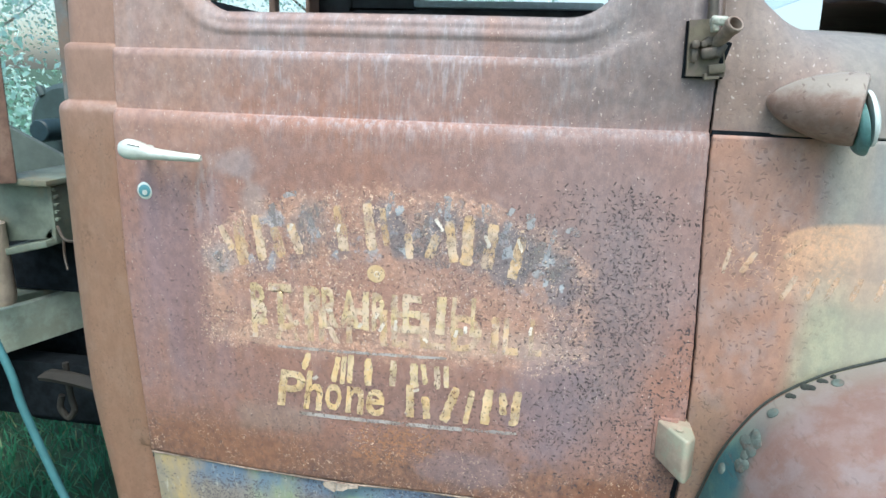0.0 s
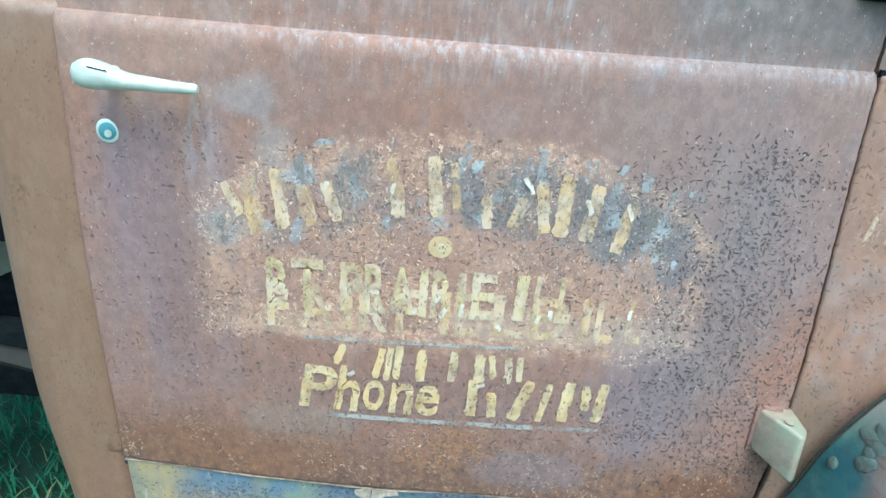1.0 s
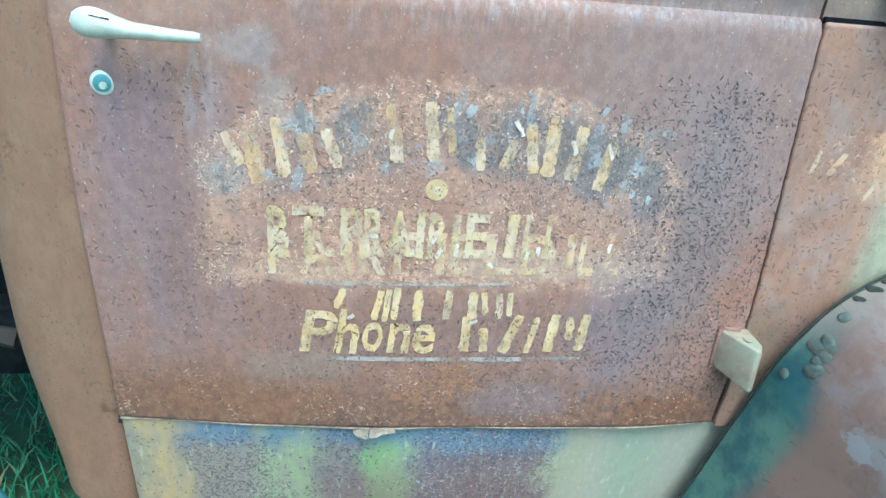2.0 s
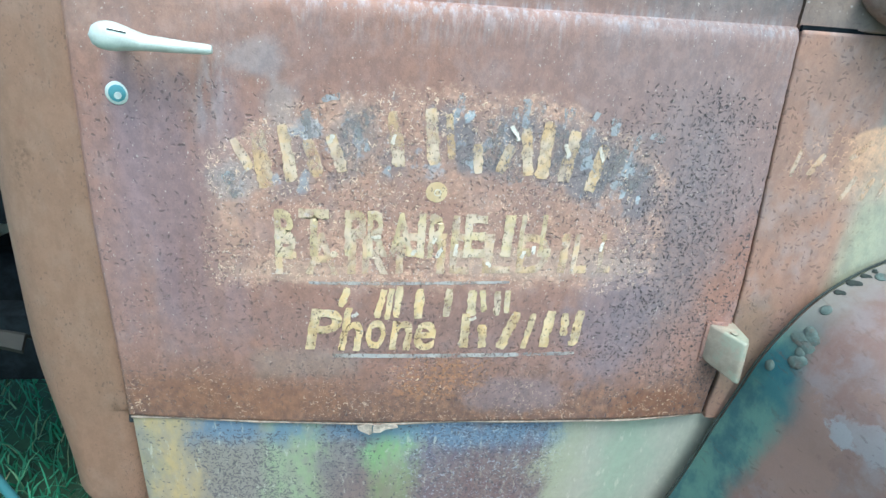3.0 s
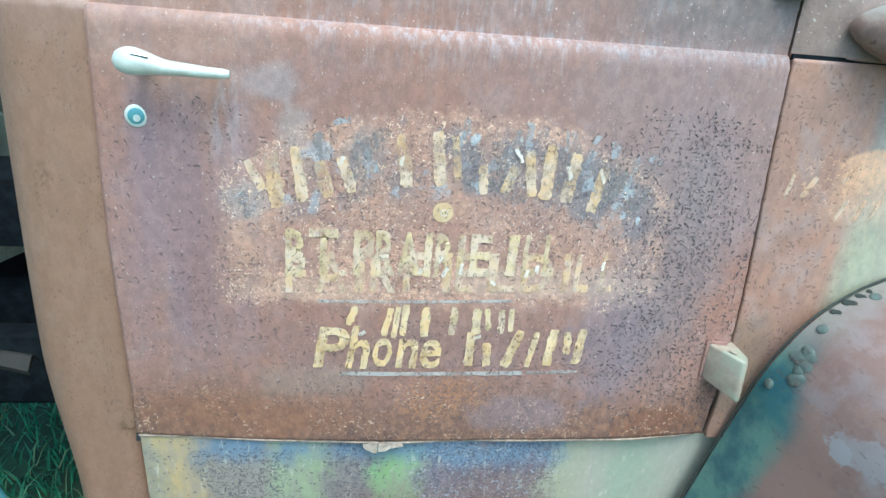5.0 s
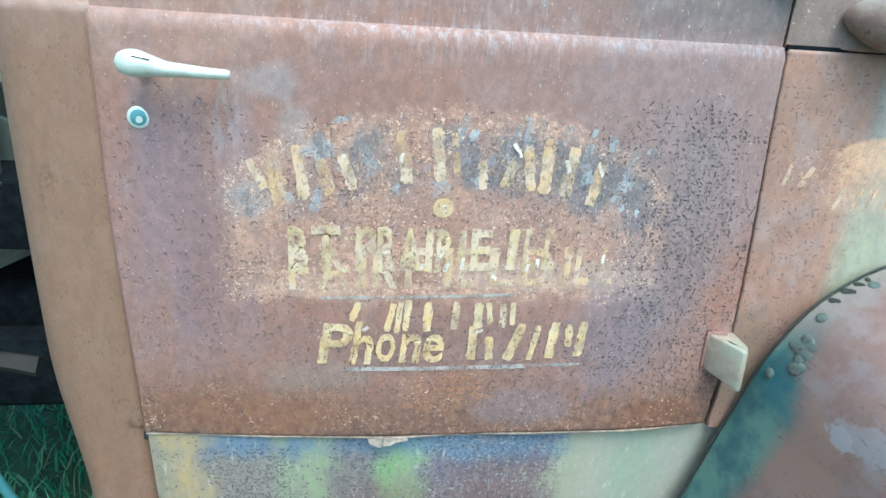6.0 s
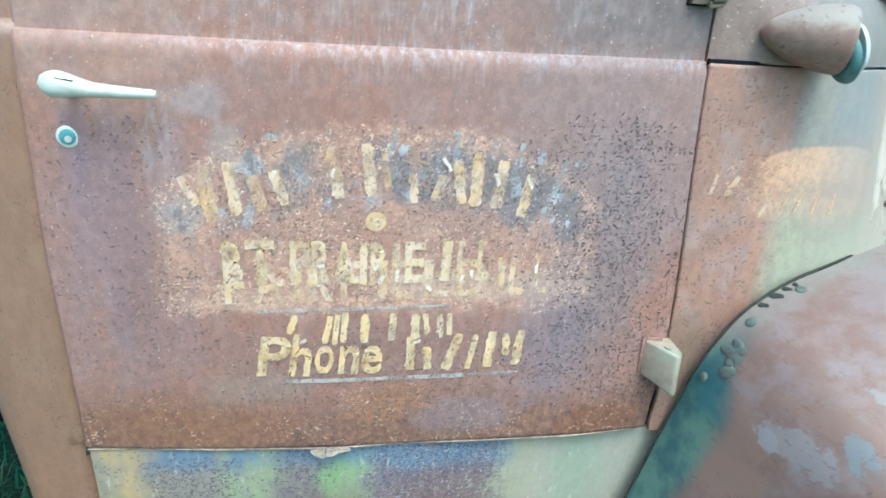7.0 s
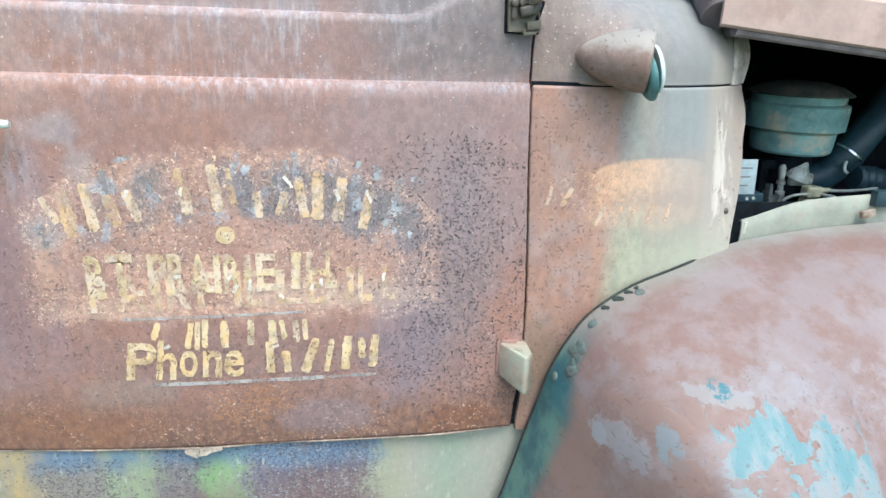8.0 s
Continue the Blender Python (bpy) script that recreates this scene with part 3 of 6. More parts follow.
def plain(name, color, rough=0.6, metal=0.0, vary=0.3, scale=30, bump=0.2, second=None):
    n = Nodes(name, rough, metal)
    a = n.noise(scale, 5, 0.65)
    b = n.noise(scale * 9, 3, 0.7)
    dark = tuple(c * (1 - vary) for c in color)
    light = tuple(min(1.0, c * (1 + vary)) for c in color)
    col = n.mix(n.band(a, 0.3, 0.7), dark, light)
    if second:
        col = n.mix(n.band(n.noise(scale * 0.6, 5, 0.7, (1, 1, 1), (4, 3, 2)), 0.5, 0.62), col, second)
    col = n.mix(0.3, col, n.mix(b, (0.6, 0.6, 0.6), (1.4, 1.4, 1.4)), "MULTIPLY")
    return n.done(col, n.add(rough - 0.1, n.mul(a, 0.2)), n.bump(n.add(a, n.mul(b, 0.4)), bump, 0.002))


def worn_paint(name, color, second, keep=0.5, shift=(0, 0, 0)):
    """Sign paint that has flaked away in places down to the metal."""
    n = Nodes(name, 0.6)
    big = n.noise(26, 3, 0.6, (1, 1, 0.8), shift)
    small = n.noise(150, 4, 0.75, (1, 1, 0.8), shift)
    col = n.mix(n.band(n.noise(34, 3, 0.6, (1, 1, 1), (1, 5, 2)), 0.38, 0.62), color, second)
    col = n.mix(n.band(n.noise(110, 3, 0.7, (1, 1, 1), (8, 2, 2)), 0.60, 0.70), col, (0.70, 0.58, 0.50))
    col = n.mix(n.mul(dashes(n, 0.0, 235), 0.7), col, (0.12, 0.085, 0.075))
    thin = n.band(big, 0.36, 0.62, 0.18 + 0.30 * keep, min(0.62 + 0.25 * keep, 0.92))
    stay = n.mul(thin, n.band(n.add(n.mul(big, 0.42), n.mul(small, 0.78)), 0.56 - keep * 0.14, 0.72 - keep * 0.14))
    n.put(col, n.bsdf.inputs["Base Color"])
    clear = n.tree.nodes.new("ShaderNodeBsdfTransparent")
    mixer = n.tree.nodes.new("ShaderNodeMixShader")
    n.link(stay, mixer.inputs[0])
    n.link(clear.outputs[0], mixer.inputs[1])
    n.link(n.bsdf.outputs[0], mixer.inputs[2])
    n.link(mixer.outputs[0], n.tree.nodes["Material Output"].inputs["Surface"])
    return n.mat


def lamp_material():
    """Brown rust, paler and greyer towards the top."""
    n = Nodes("rusted_lamp_shell", 0.6)
    grain = n.noise(60, 5, 0.65)
    fine = n.noise(420, 3, 0.7)
    col = n.mix(n.band(grain, 0.35, 0.65), (0.205, 0.135, 0.105), (0.275, 0.195, 0.160))
    col = n.mix(n.mul(n.band(n.noise(38, 5, 0.7, (1, 1, 1), (4, 3, 2)), 0.50, 0.62), 0.7), col, (0.225, 0.135, 0.10))
    pale_top = n.band(n.add(n.z, n.mul(n.add(n.noise(30, 5, 0.65), -0.5), 0.05)), 1.484, 1.506)
    col = n.mix(n.mul(pale_top, 0.75), col, (0.335, 0.32, 0.28))
    col = n.mix(n.mul(n.flecks(120, 0.0026, 0.0010, 0.30), 0.6), col, (0.10, 0.06, 0.05))
    col = n.mix(0.25, col, n.mix(fine, (0.6, 0.6, 0.6), (1.4, 1.4, 1.4)), "MULTIPLY")
    return n.done(col, n.add(0.50, n.mul(grain, 0.2)), n.bump(n.add(grain, n.mul(fine, 0.4)), 0.35, 0.0015))


def glass_material():
    n = Nodes("dusty_window_glass", 0.08)
    n.bsdf.inputs["Transmission Weight"].default_value = 1.0
    n.bsdf.inputs["IOR"].default_value = 1.05
    return n.done((0.86, 0.93, 0.93))


def leaf_material():
    """Thin leaves that let daylight through."""
    n = Nodes("tree_leaves", 0.6)
    info = n.tree.nodes.new("ShaderNodeNewGeometry")
    col = n.mix(info.outputs["Random Per Island"], (0.08, 0.12, 0.075), (0.12, 0.19, 0.12))
    n.put(col, n.bsdf.inputs["Base Color"])
    thin = n.tree.nodes.new("ShaderNodeBsdfTranslucent")
    thin.inputs["Color"].default_value = (0.74, 0.94, 0.86, 1)
    mixer = n.tree.nodes.new("ShaderNodeMixShader")
    mixer.inputs[0].default_value = 0.88
    n.link(n.bsdf.outputs[0], mixer.inputs[1])
    n.link(thin.outputs[0], mixer.inputs[2])
    n.link(mixer.outputs[0], n.tree.nodes["Material Output"].inputs["Surface"])
    return n.mat


def grass_material():
    n = Nodes("grass_blades", 0.6)
    info = n.tree.nodes.new("ShaderNodeNewGeometry")
    ramp = n.tree.nodes.new("ShaderNodeValToRGB")
    n.link(info.outputs["Random Per Island"], ramp.inputs[0])
    for el, (p, c) in zip(ramp.color_ramp.elements, ((0.0, (0.022, 0.15, 0.075)), (0.85, (0.06, 0.30, 0.15)))):
        el.position, el.color = p, (*c, 1)
    last = ramp.color_ramp.elements.new(1.0)
    last.color = (0.28, 0.30, 0.15, 1)
    return n.done(ramp.outputs[0])


M_DOOR, M_COWL, M_PILLAR, M_SILL, M_FENDER = door_material(), cowl_material(), pillar_material(), sill_material(), fender_material()
M_TAN = plain("tan_painted_steel", (0.40, 0.335, 0.265), 0.55, 0.0, 0.15, 40)
M_LIP = plain("bare_rusty_edge", (0.33, 0.26, 0.20), 0.6, 0.0, 0.35, 60, 0.3, (0.20, 0.13, 0.09))
M_CHROME = plain("weathered_pale_chrome", (0.70, 0.74, 0.68), 0.42, 0.35, 0.10, 60, 0.12)
M_STEEL = plain("dirty_zinc", (0.085, 0.074, 0.058), 0.5, 0.2, 0.30, 60, 0.3, (0.10, 0.072, 0.056))
M_OLIVETAN = plain("olive_tan_bracket_paint", (0.125, 0.108, 0.075), 0.55, 0.0, 0.25, 60, 0.3, (0.125, 0.100, 0.08))
M_SOCKET = plain("worn_socket_metal", (0.26, 0.21, 0.17), 0.5, 0.2, 0.30, 70, 0.3, (0.24, 0.175, 0.14))
# also fills gaps and recesses, near-black to stand for their deep shade
M_DARK = plain("grimy_metal_and_shade", (0.010, 0.013, 0.016), 0.8, 0.0, 0.4, 40)
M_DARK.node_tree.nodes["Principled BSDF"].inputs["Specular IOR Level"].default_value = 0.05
M_INSIDE = plain("dark_cab_lining", (0.035, 0.04, 0.045), 0.8, 0.0, 0.3, 20)
M_RUST = plain("brown_rust", (0.24, 0.145, 0.11), 0.75, 0.0, 0.3, 18, 0.4, (0.32, 0.21, 0.16))
M_DARKRUST = plain("dark_purple_grey_paint", (0.105, 0.09, 0.10), 0.6, 0.0, 0.3, 18, 0.3, (0.13, 0.10, 0.095))
M_HINGE = plain("olive_tan_hinge_paint", (0.36, 0.305, 0.235), 0.55, 0.0, 0.16, 40, 0.25, (0.33, 0.335, 0.255))
M_LENSBACK = plain("teal_lens_back", (0.085, 0.20, 0.195), 0.5, 0.0, 0.3, 50)
M_SCRAP = plain("tan_felt", (0.30, 0.255, 0.205), 0.9, 0.0, 0.25, 90, 0.3)
M_SCUFF = plain("scuffed_cream_paint", (0.50, 0.44, 0.375), 0.5, 0.0, 0.25, 45, 0.3, (0.32, 0.25, 0.205))
M_GREY = plain("grey_weathered_paint", (0.16, 0.165, 0.16), 0.6, 0.0, 0.2, 20, 0.2, (0.20, 0.15, 0.12))
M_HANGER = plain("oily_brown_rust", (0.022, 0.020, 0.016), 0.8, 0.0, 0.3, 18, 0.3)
M_OLIVE = plain("faded_olive_paint", (0.135, 0.165, 0.13), 0.65, 0.0, 0.3, 14, 0.25, (0.17, 0.165, 0.115))
M_BED = plain("pale_green_bed_paint", (0.58, 0.66, 0.54), 0.55, 0.0, 0.16, 14, 0.2, (0.50, 0.54, 0.42))
M_PLATE = plain("slate_green_plate", (0.085, 0.110, 0.095), 0.65, 0.0, 0.2, 14, 0.2)
M_DRUM = plain("dark_teal_enamel", (0.040, 0.068, 0.068), 0.5, 0.0, 0.2, 20)
M_CAST = plain("dull_cast_alloy", (0.44, 0.47, 0.41), 0.5, 0.2, 0.25, 60, 0.3, (0.26, 0.25, 0.20))
M_LEDGE = plain("pale_green_ledge_paint", (0.31, 0.325, 0.265), 0.55, 0.0, 0.16, 14, 0.2, (0.34, 0.32, 0.26))
M_WELT = plain("dark_green_welt", (0.032, 0.040, 0.034), 0.8, 0.0, 0.3, 60, 0.3)
M_CRUST = plain("grey_green_sealer", (0.105, 0.140, 0.125), 0.7, 0.0, 0.25, 60, 0.5, (0.11, 0.105, 0.09))
M_CLEANER = plain("faded_teal_enamel", (0.24, 0.42, 0.385), 0.40, 0.0, 0.35, 14, 0.2, (0.60, 0.56, 0.42))
M_LID = plain("dusty_dark_lid", (0.085, 0.105, 0.10), 0.5, 0.0, 0.3, 20, 0.2, (0.17, 0.15, 0.125))
M_CLAMP = plain("bright_clamp_steel", (0.62, 0.66, 0.65), 0.25, 1.0, 0.1, 60, 0.1)
M_BLUE = plain("grey_blue_enamel", (0.022, 0.05, 0.062), 0.5, 0.0, 0.2, 30)
M_RUBBER = plain("black_rubber", (0.018, 0.048, 0.062), 0.45, 0.0, 0.3, 50)
M_TAG = plain("pale_tin_tag", (0.34, 0.42, 0.44), 0.5, 0.0, 0.12, 60)
M_HOSE = plain("pale_blue_garden_hose", (0.060, 0.185, 0.200), 0.5, 0.0, 0.12, 20)
M_LOCK = plain("blue_lock_face", (0.14, 0.35, 0.38), 0.35, 0.3, 0.1, 60, 0.1)
M_LENS = plain("sky_white_lamp_lens", (0.62, 0.72, 0.70), 0.12, 0.0, 0.08, 40, 0.05)
M_LAMP = lamp_material()
M_HOOD = plain("rosy_rusted_hood", (0.44, 0.315, 0.265), 0.5, 0.0, 0.12, 12, 0.2, (0.39, 0.265, 0.215))
M_FOLD = plain("mauve_grey_fold", (0.20, 0.165, 0.16), 0.55, 0.0, 0.25, 30, 0.25, (0.30, 0.24, 0.215))
M_DUST = plain("dusty_brass", (0.66, 0.62, 0.40), 0.5, 0.3, 0.2, 60)
M_GROUND = plain("dark_soil", (0.035, 0.075, 0.04), 0.95, 0.0, 0.4, 3, 0.5, (0.05, 0.12, 0.055))
M_BARK = plain("grey_bark", (0.16, 0.14, 0.12), 0.9, 0.0, 0.3, 8, 0.6)
M_LEAF, M_GRASS, M_GLASS = leaf_material(), grass_material(), glass_material()
M_YELLOW = worn_paint("worn_yellow_sign_paint", (0.79, 0.550, 0.27), (0.80, 0.62, 0.38), 1.30)
M_AMBER = worn_paint("worn_amber_sign_paint", (0.75, 0.530, 0.31), (0.78, 0.60, 0.45), 1.00, (3, 0, 2))
M_LIME = worn_paint("worn_lime_sign_paint", (0.73, 0.57, 0.32), (0.76, 0.60, 0.44), 1.10, (1, 4, 2))
M_NAME = worn_paint("worn_cream_sign_paint", (0.77, 0.520, 0.28), (0.78, 0.61, 0.45), 0.90, (3, 0, 2))
M_DOT = worn_paint("ochre_dot_paint", (0.66, 0.46, 0.25), (0.70, 0.53, 0.31), 1.9)
M_FAINT = worn_paint("faint_orange_sign_paint", (0.76, 0.50, 0.32), (0.72, 0.56, 0.42), 0.75, (6, 1, 3))
M_LINE = worn_paint("pale_grey_lining_paint", (0.52, 0.475, 0.43), (0.45, 0.43, 0.42), 0.95, (5, 5, 1))
M_PALE = worn_paint("pale_blue_sign_paint", (0.50, 0.50, 0.50), (0.43, 0.43, 0.445), 0.50, (4, 2, 6))
M_CHIP = worn_paint("white_paint_chips", (0.86, 0.79, 0.70), (0.82, 0.72, 0.58), 1.5, (7, 3, 1))
M_GREYED = worn_paint("smudged_grey_sign_paint", (0.265, 0.230, 0.220), (0.33, 0.305, 0.30), 0.15, (2, 2, 7))


# ---- mesh helpers ----
def part(name, bm, material, parent=None, label="", smooth=True, kind=""):
    """Links a bmesh as one mesh object under a thing or a part."""
    me = bpy.data.meshes.new(name)
    bmesh.ops.recalc_face_normals(bm, faces=bm.faces)
    bm.to_mesh(me)
    bm.free()
    me.materials.append(material)
    if smooth:
        for p in me.polygons:
            p.use_smooth = True
        me.set_sharp_from_angle(angle=radians(38))
    ob = new(name, me)
    ob.parent = parent
    return tagged(ob, label, "", "", kind)


def box(size, centre=(0, 0, 0), bevel=0.003, m=None, segs=2):
    bm = bmesh.new()
    bmesh.ops.create_cube(bm, size=1.0)
    for v in bm.verts:
        v.co = Vector((v.co.x * size[0] + centre[0], v.co.y * size[1] + centre[1], v.co.z * size[2] + centre[2]))
    if bevel:
        bmesh.ops.bevel(bm, geom=bm.edges[:], offset=bevel, segments=segs, affect="EDGES", profile=0.6)
    if m is not None:
        bm.transform(m)
    return bm


def lathe(profile, m=None, steps=32, cap=True):
    """Turns rows of (along z, radius) round the z axis."""
    bm = bmesh.new()
    rings = [[bm.verts.new((r * math.cos(2 * math.pi * k / steps), r * math.sin(2 * math.pi * k / steps), z)) for k in range(steps)] for z, r in profile]
    for a, b in zip(rings, rings[1:]):
        for k in range(steps):
            bm.faces.new((a[k], a[(k + 1) % steps], b[(k + 1) % steps], b[k]))
    if cap:
        bm.faces.new(rings[0])
        bm.faces.new(rings[-1])
    if m is not None:
        bm.transform(m)
    return bm


def aim(at, way):
    """The pose that puts local z along way."""
    return Matrix.Translation(at) @ Vector(way).to_track_quat("Z", "Y").to_matrix().to_4x4()


def spline(points, t):
    """Catmull-Rom through points, t from 0 to 1."""
    p = [Vector(q) for q in points]
    u = min(max(t, 0.0), 1.0) * (len(p) - 1)
    i = min(int(u), len(p) - 2)
    f = u - i
    a, b, c, d = p[max(i - 1, 0)], p[i], p[i + 1], p[min(i + 2, len(p) - 1)]
    return 0.5 * ((2 * b) + (c - a) * f + (2 * a - 5 * b + 4 * c - d) * f * f + (3 * b - a - 3 * c + d) * f ** 3)


def tube(points, r, steps=10, cuts=24, cap=True):
    """A round tube along a smooth line; r: a radius or a function of 0..1."""
    bm = bmesh.new()
    rings = []
    for i in range(cuts + 1):
        t = i / cuts
        c = spline(points, t)
        way = (spline(points, min(t + 0.01, 1)) - spline(points, max(t - 0.01, 0))).normalized()
        side = way.cross(Vector((0.13, 0.07, 1))).normalized()
        up = side.cross(way)
        rad = r(t) if callable(r) else r
        rings.append([bm.verts.new(c + rad * (math.cos(2 * math.pi * k / steps) * side + math.sin(2 * math.pi * k / steps) * up)) for k in range(steps)])
    for a, b in zip(rings, rings[1:]):
        for k in range(steps):
            bm.faces.new((a[k], a[(k + 1) % steps], b[(k + 1) % steps], b[k]))
    if cap:
        bm.faces.new(rings[0])
        bm.faces.new(rings[-1])
    return bm


def shell(rows, back, keep=None):
    """A sheet with thickness from rows of points; back: offset of its inner side; keep(i, j): whether a cell stands."""
    bm = bmesh.new()
    back = Vector(back)
    front = [[bm.verts.new(p) for p in row] for row in rows]
    rear = [[bm.verts.new(Vector(p) + back) for p in row] for row in rows]
    ni, nj = len(rows) - 1, len(rows[0]) - 1
    cells = {(i, j) for i in range(ni) for j in range(nj) if keep is None or keep(i, j)}
    for i, j in cells:
        for g, flip in ((front, False), (rear, True)):
            q = [g[i][j], g[i][j + 1], g[i + 1][j + 1], g[i + 1][j]]
            bm.faces.new(q[::-1] if flip else q)
        for (di, dj), (a, b) in (((-1, 0), ((i, j), (i, j + 1))), ((1, 0), ((i + 1, j), (i + 1, j + 1))), ((0, -1), ((i, j), (i + 1, j))), ((0, 1), ((i, j + 1), (i + 1, j + 1)))):
            if (i + di, j + dj) not in cells:
                bm.faces.new((front[a[0]][a[1]], front[b[0]][b[1]], rear[b[0]][b[1]], rear[a[0]][a[1]]))
    loose = [v for v in bm.verts if not v.link_faces]
    bmesh.ops.delete(bm, geom=loose, context="VERTS")
    return bm


def merge(*bms):
    out = bmesh.new()
    for b in bms:
        me = bpy.data.meshes.new("tmp")
        b.to_mesh(me)
        b.free()
        out.from_mesh(me)
        bpy.data.meshes.remove(me)
    return out


def step(v, a, b):
    t = min(max((v - a) / (b - a), 0.0), 1.0)
    return t * t * (3 - 2 * t)


def spread(a, b, n):
    return [a + (b - a) * k / n for k in range(n + 1)]


def place(ob, at):
    ob.location = at
    return ob


# ---- the shape of the cab's side ----
RIDGE, RIDGE_UP = 1.433, 1.527


def ridge_up(x):
    return RIDGE_UP + 0.045 * step(x, 0.27, 0.40)


def shoulder(z, at, depth, r=0.018):
    """A rounded shoulder that ends in a crisp inner line at height at."""
    t = (z - at + r) / r
    return 0.0 if t <= 0 else depth if t >= 1 else depth * (1 - math.sqrt(1 - t * t))


def side_y(x, z):
    """How far the cab's skin stands back from the plane through the door's middle."""
    y = 0.028 * ((x - 0.02) / 0.45) ** 2
    if z < 1.2:
        y += (0.014 - 0.018 * step(x, 0.05, 0.47)) * ((1.2 - z) / 0.39) ** 2
    y += shoulder(z, RIDGE, 0.013, 0.026)
    y += shoulder(z, ridge_up(x), 0.009, 0.013) * (1 - step(x, 0.30, 0.40)) + 0.009 * step(x, 0.30, 0.40) * step(z, 1.50, 1.62)
    y += 0.10 * max(z - 1.50, 0) ** 1.3
    return y


def hole(x, z, grow=0.0):
    """Signed distance to the rounded window opening, negative inside."""
    cx, cz, hx, hz, r = 0.012, 1.795, 0.325 + grow, 0.212 + grow, 0.075 + grow
    qx, qz = abs(x - cx) - hx + r, abs(z - cz) - hz + r
    return math.hypot(max(qx, 0), max(qz, 0)) + min(max(qx, qz), 0) - r


truck = tagged(new("truck"), "abandoned antique truck with rusted, peeling cab and faded door lettering", "truck")

# ---- cab door ----
DOOR_L, DOOR_R, DOOR_B, DOOR_T = -0.437, 0.466, 0.815, 2.06


def door_right(z):
    ragged = 0.0003 * math.sin(143 * z) + 0.00025 * math.sin(311 * z + 1) + 0.0002 * math.sin(560 * z)
    return DOOR_R + 0.0055 + 0.018 * step(z, 1.45, 1.0) - 0.012 * step(z, 0.95, 0.82) + ragged


def door_left(z):
    return DOOR_L - 0.009 * step(z, 0.85, 1.2)


def door_surface(x, z):
    y = side_y(x, z)
    near = min(x - door_left(z), door_right(z) - x, z - DOOR_B)
    y += 0.005 * (1 - step(near, 0.0, 0.007)) ** 2 if near < door_right(z) - x else 0.0025 * (1 - step(near, 0.0, 0.003)) ** 2
    d = hole(x, z)
    y -= 0.0028 * (1 - step(abs(d - 0.026), 0.001, 0.010))
    y += 0.007 * (1 - step(d, 0.0, 0.012))
    return y


def door_bm():
    zs = spread(DOOR_B, 0.835, 6) + spread(0.835, 1.40, 110)[1:] + spread(1.40, 1.414, 6)[1:] + spread(1.414, 1.4335, 18)[1:] + spread(1.4335, 1.50, 12)[1:] + spread(1.50, 1.62, 70)[1:] + spread(1.62, DOOR_T, 40)[1:]
    us = [0.0, 0.002, 0.005, 0.009, 0.014] + spread(0.025, 0.975, 84) + [0.986, 0.994, 0.9967, 0.998, 0.999, 1.0]
    rows, inside = [], []
    for z in zs:
        row, flag = [], []
        for u in us:
            x, zz = door_left(z) + u * (door_right(z) - door_left(z)), z
            d = hole(x, zz)
            flag.append(d < 0)
            if -0.02 < d < 0:
                e = 0.001
                gx, gz = (hole(x + e, zz) - d) / e, (hole(x, zz + e) - d) / e
                x, zz = x - gx * d, zz - gz * d
            row.append((x, door_surface(x, zz), zz))
        rows.append(row)
        inside.append(flag)

    def keep(i, j):
        return not (inside[i][j] and inside[i][j + 1] and inside[i + 1][j] and inside[i + 1][j + 1])

    return shell(rows, (0, 0.022, 0), keep)


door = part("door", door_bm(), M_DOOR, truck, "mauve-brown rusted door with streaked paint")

# rolled lip along the door's foot
part("door_lip", tube([(x, door_surface(x, DOOR_B) - 0.001 + 0.0015 * math.sin(31 * x), DOOR_B - 0.0005 + 0.0012 * math.sin(17 * x)) for x in spread(DOOR_L + 0.004, 0.462, 14)], 0.0021, 6, 60), M_LIP, door, "pale bare edge of the door")

# torn scrap of weather strip under the door
def scrap_bm(x0, x1, drops):
    """A torn strip hanging from the door's edge; drops: its length at even steps."""
    rows = []
    for w in (0, 0.5, 1):
        rows.append([(x + 0.002 * w * math.sin(300 * x), 0.013 - 0.004 * w * w + 0.002 * math.sin(220 * x), 0.8145 - d * w) for x, d in zip(spread(x0, x1, len(drops) - 1), drops)])
    return shell(rows, (0, 0.0022, 0))


part("weather_strip", scrap_bm(-0.095, -0.072, (0.001, 0.006, 0.012, 0.0165, 0.013)), M_SCRAP, door, "torn pale scrap of weather strip", False)
part("weather_strip", scrap_bm(-0.070, -0.034, (0.011, 0.010, 0.007, 0.0045, 0.001)), M_SCRAP, door, "torn pale scrap of weather strip", False)


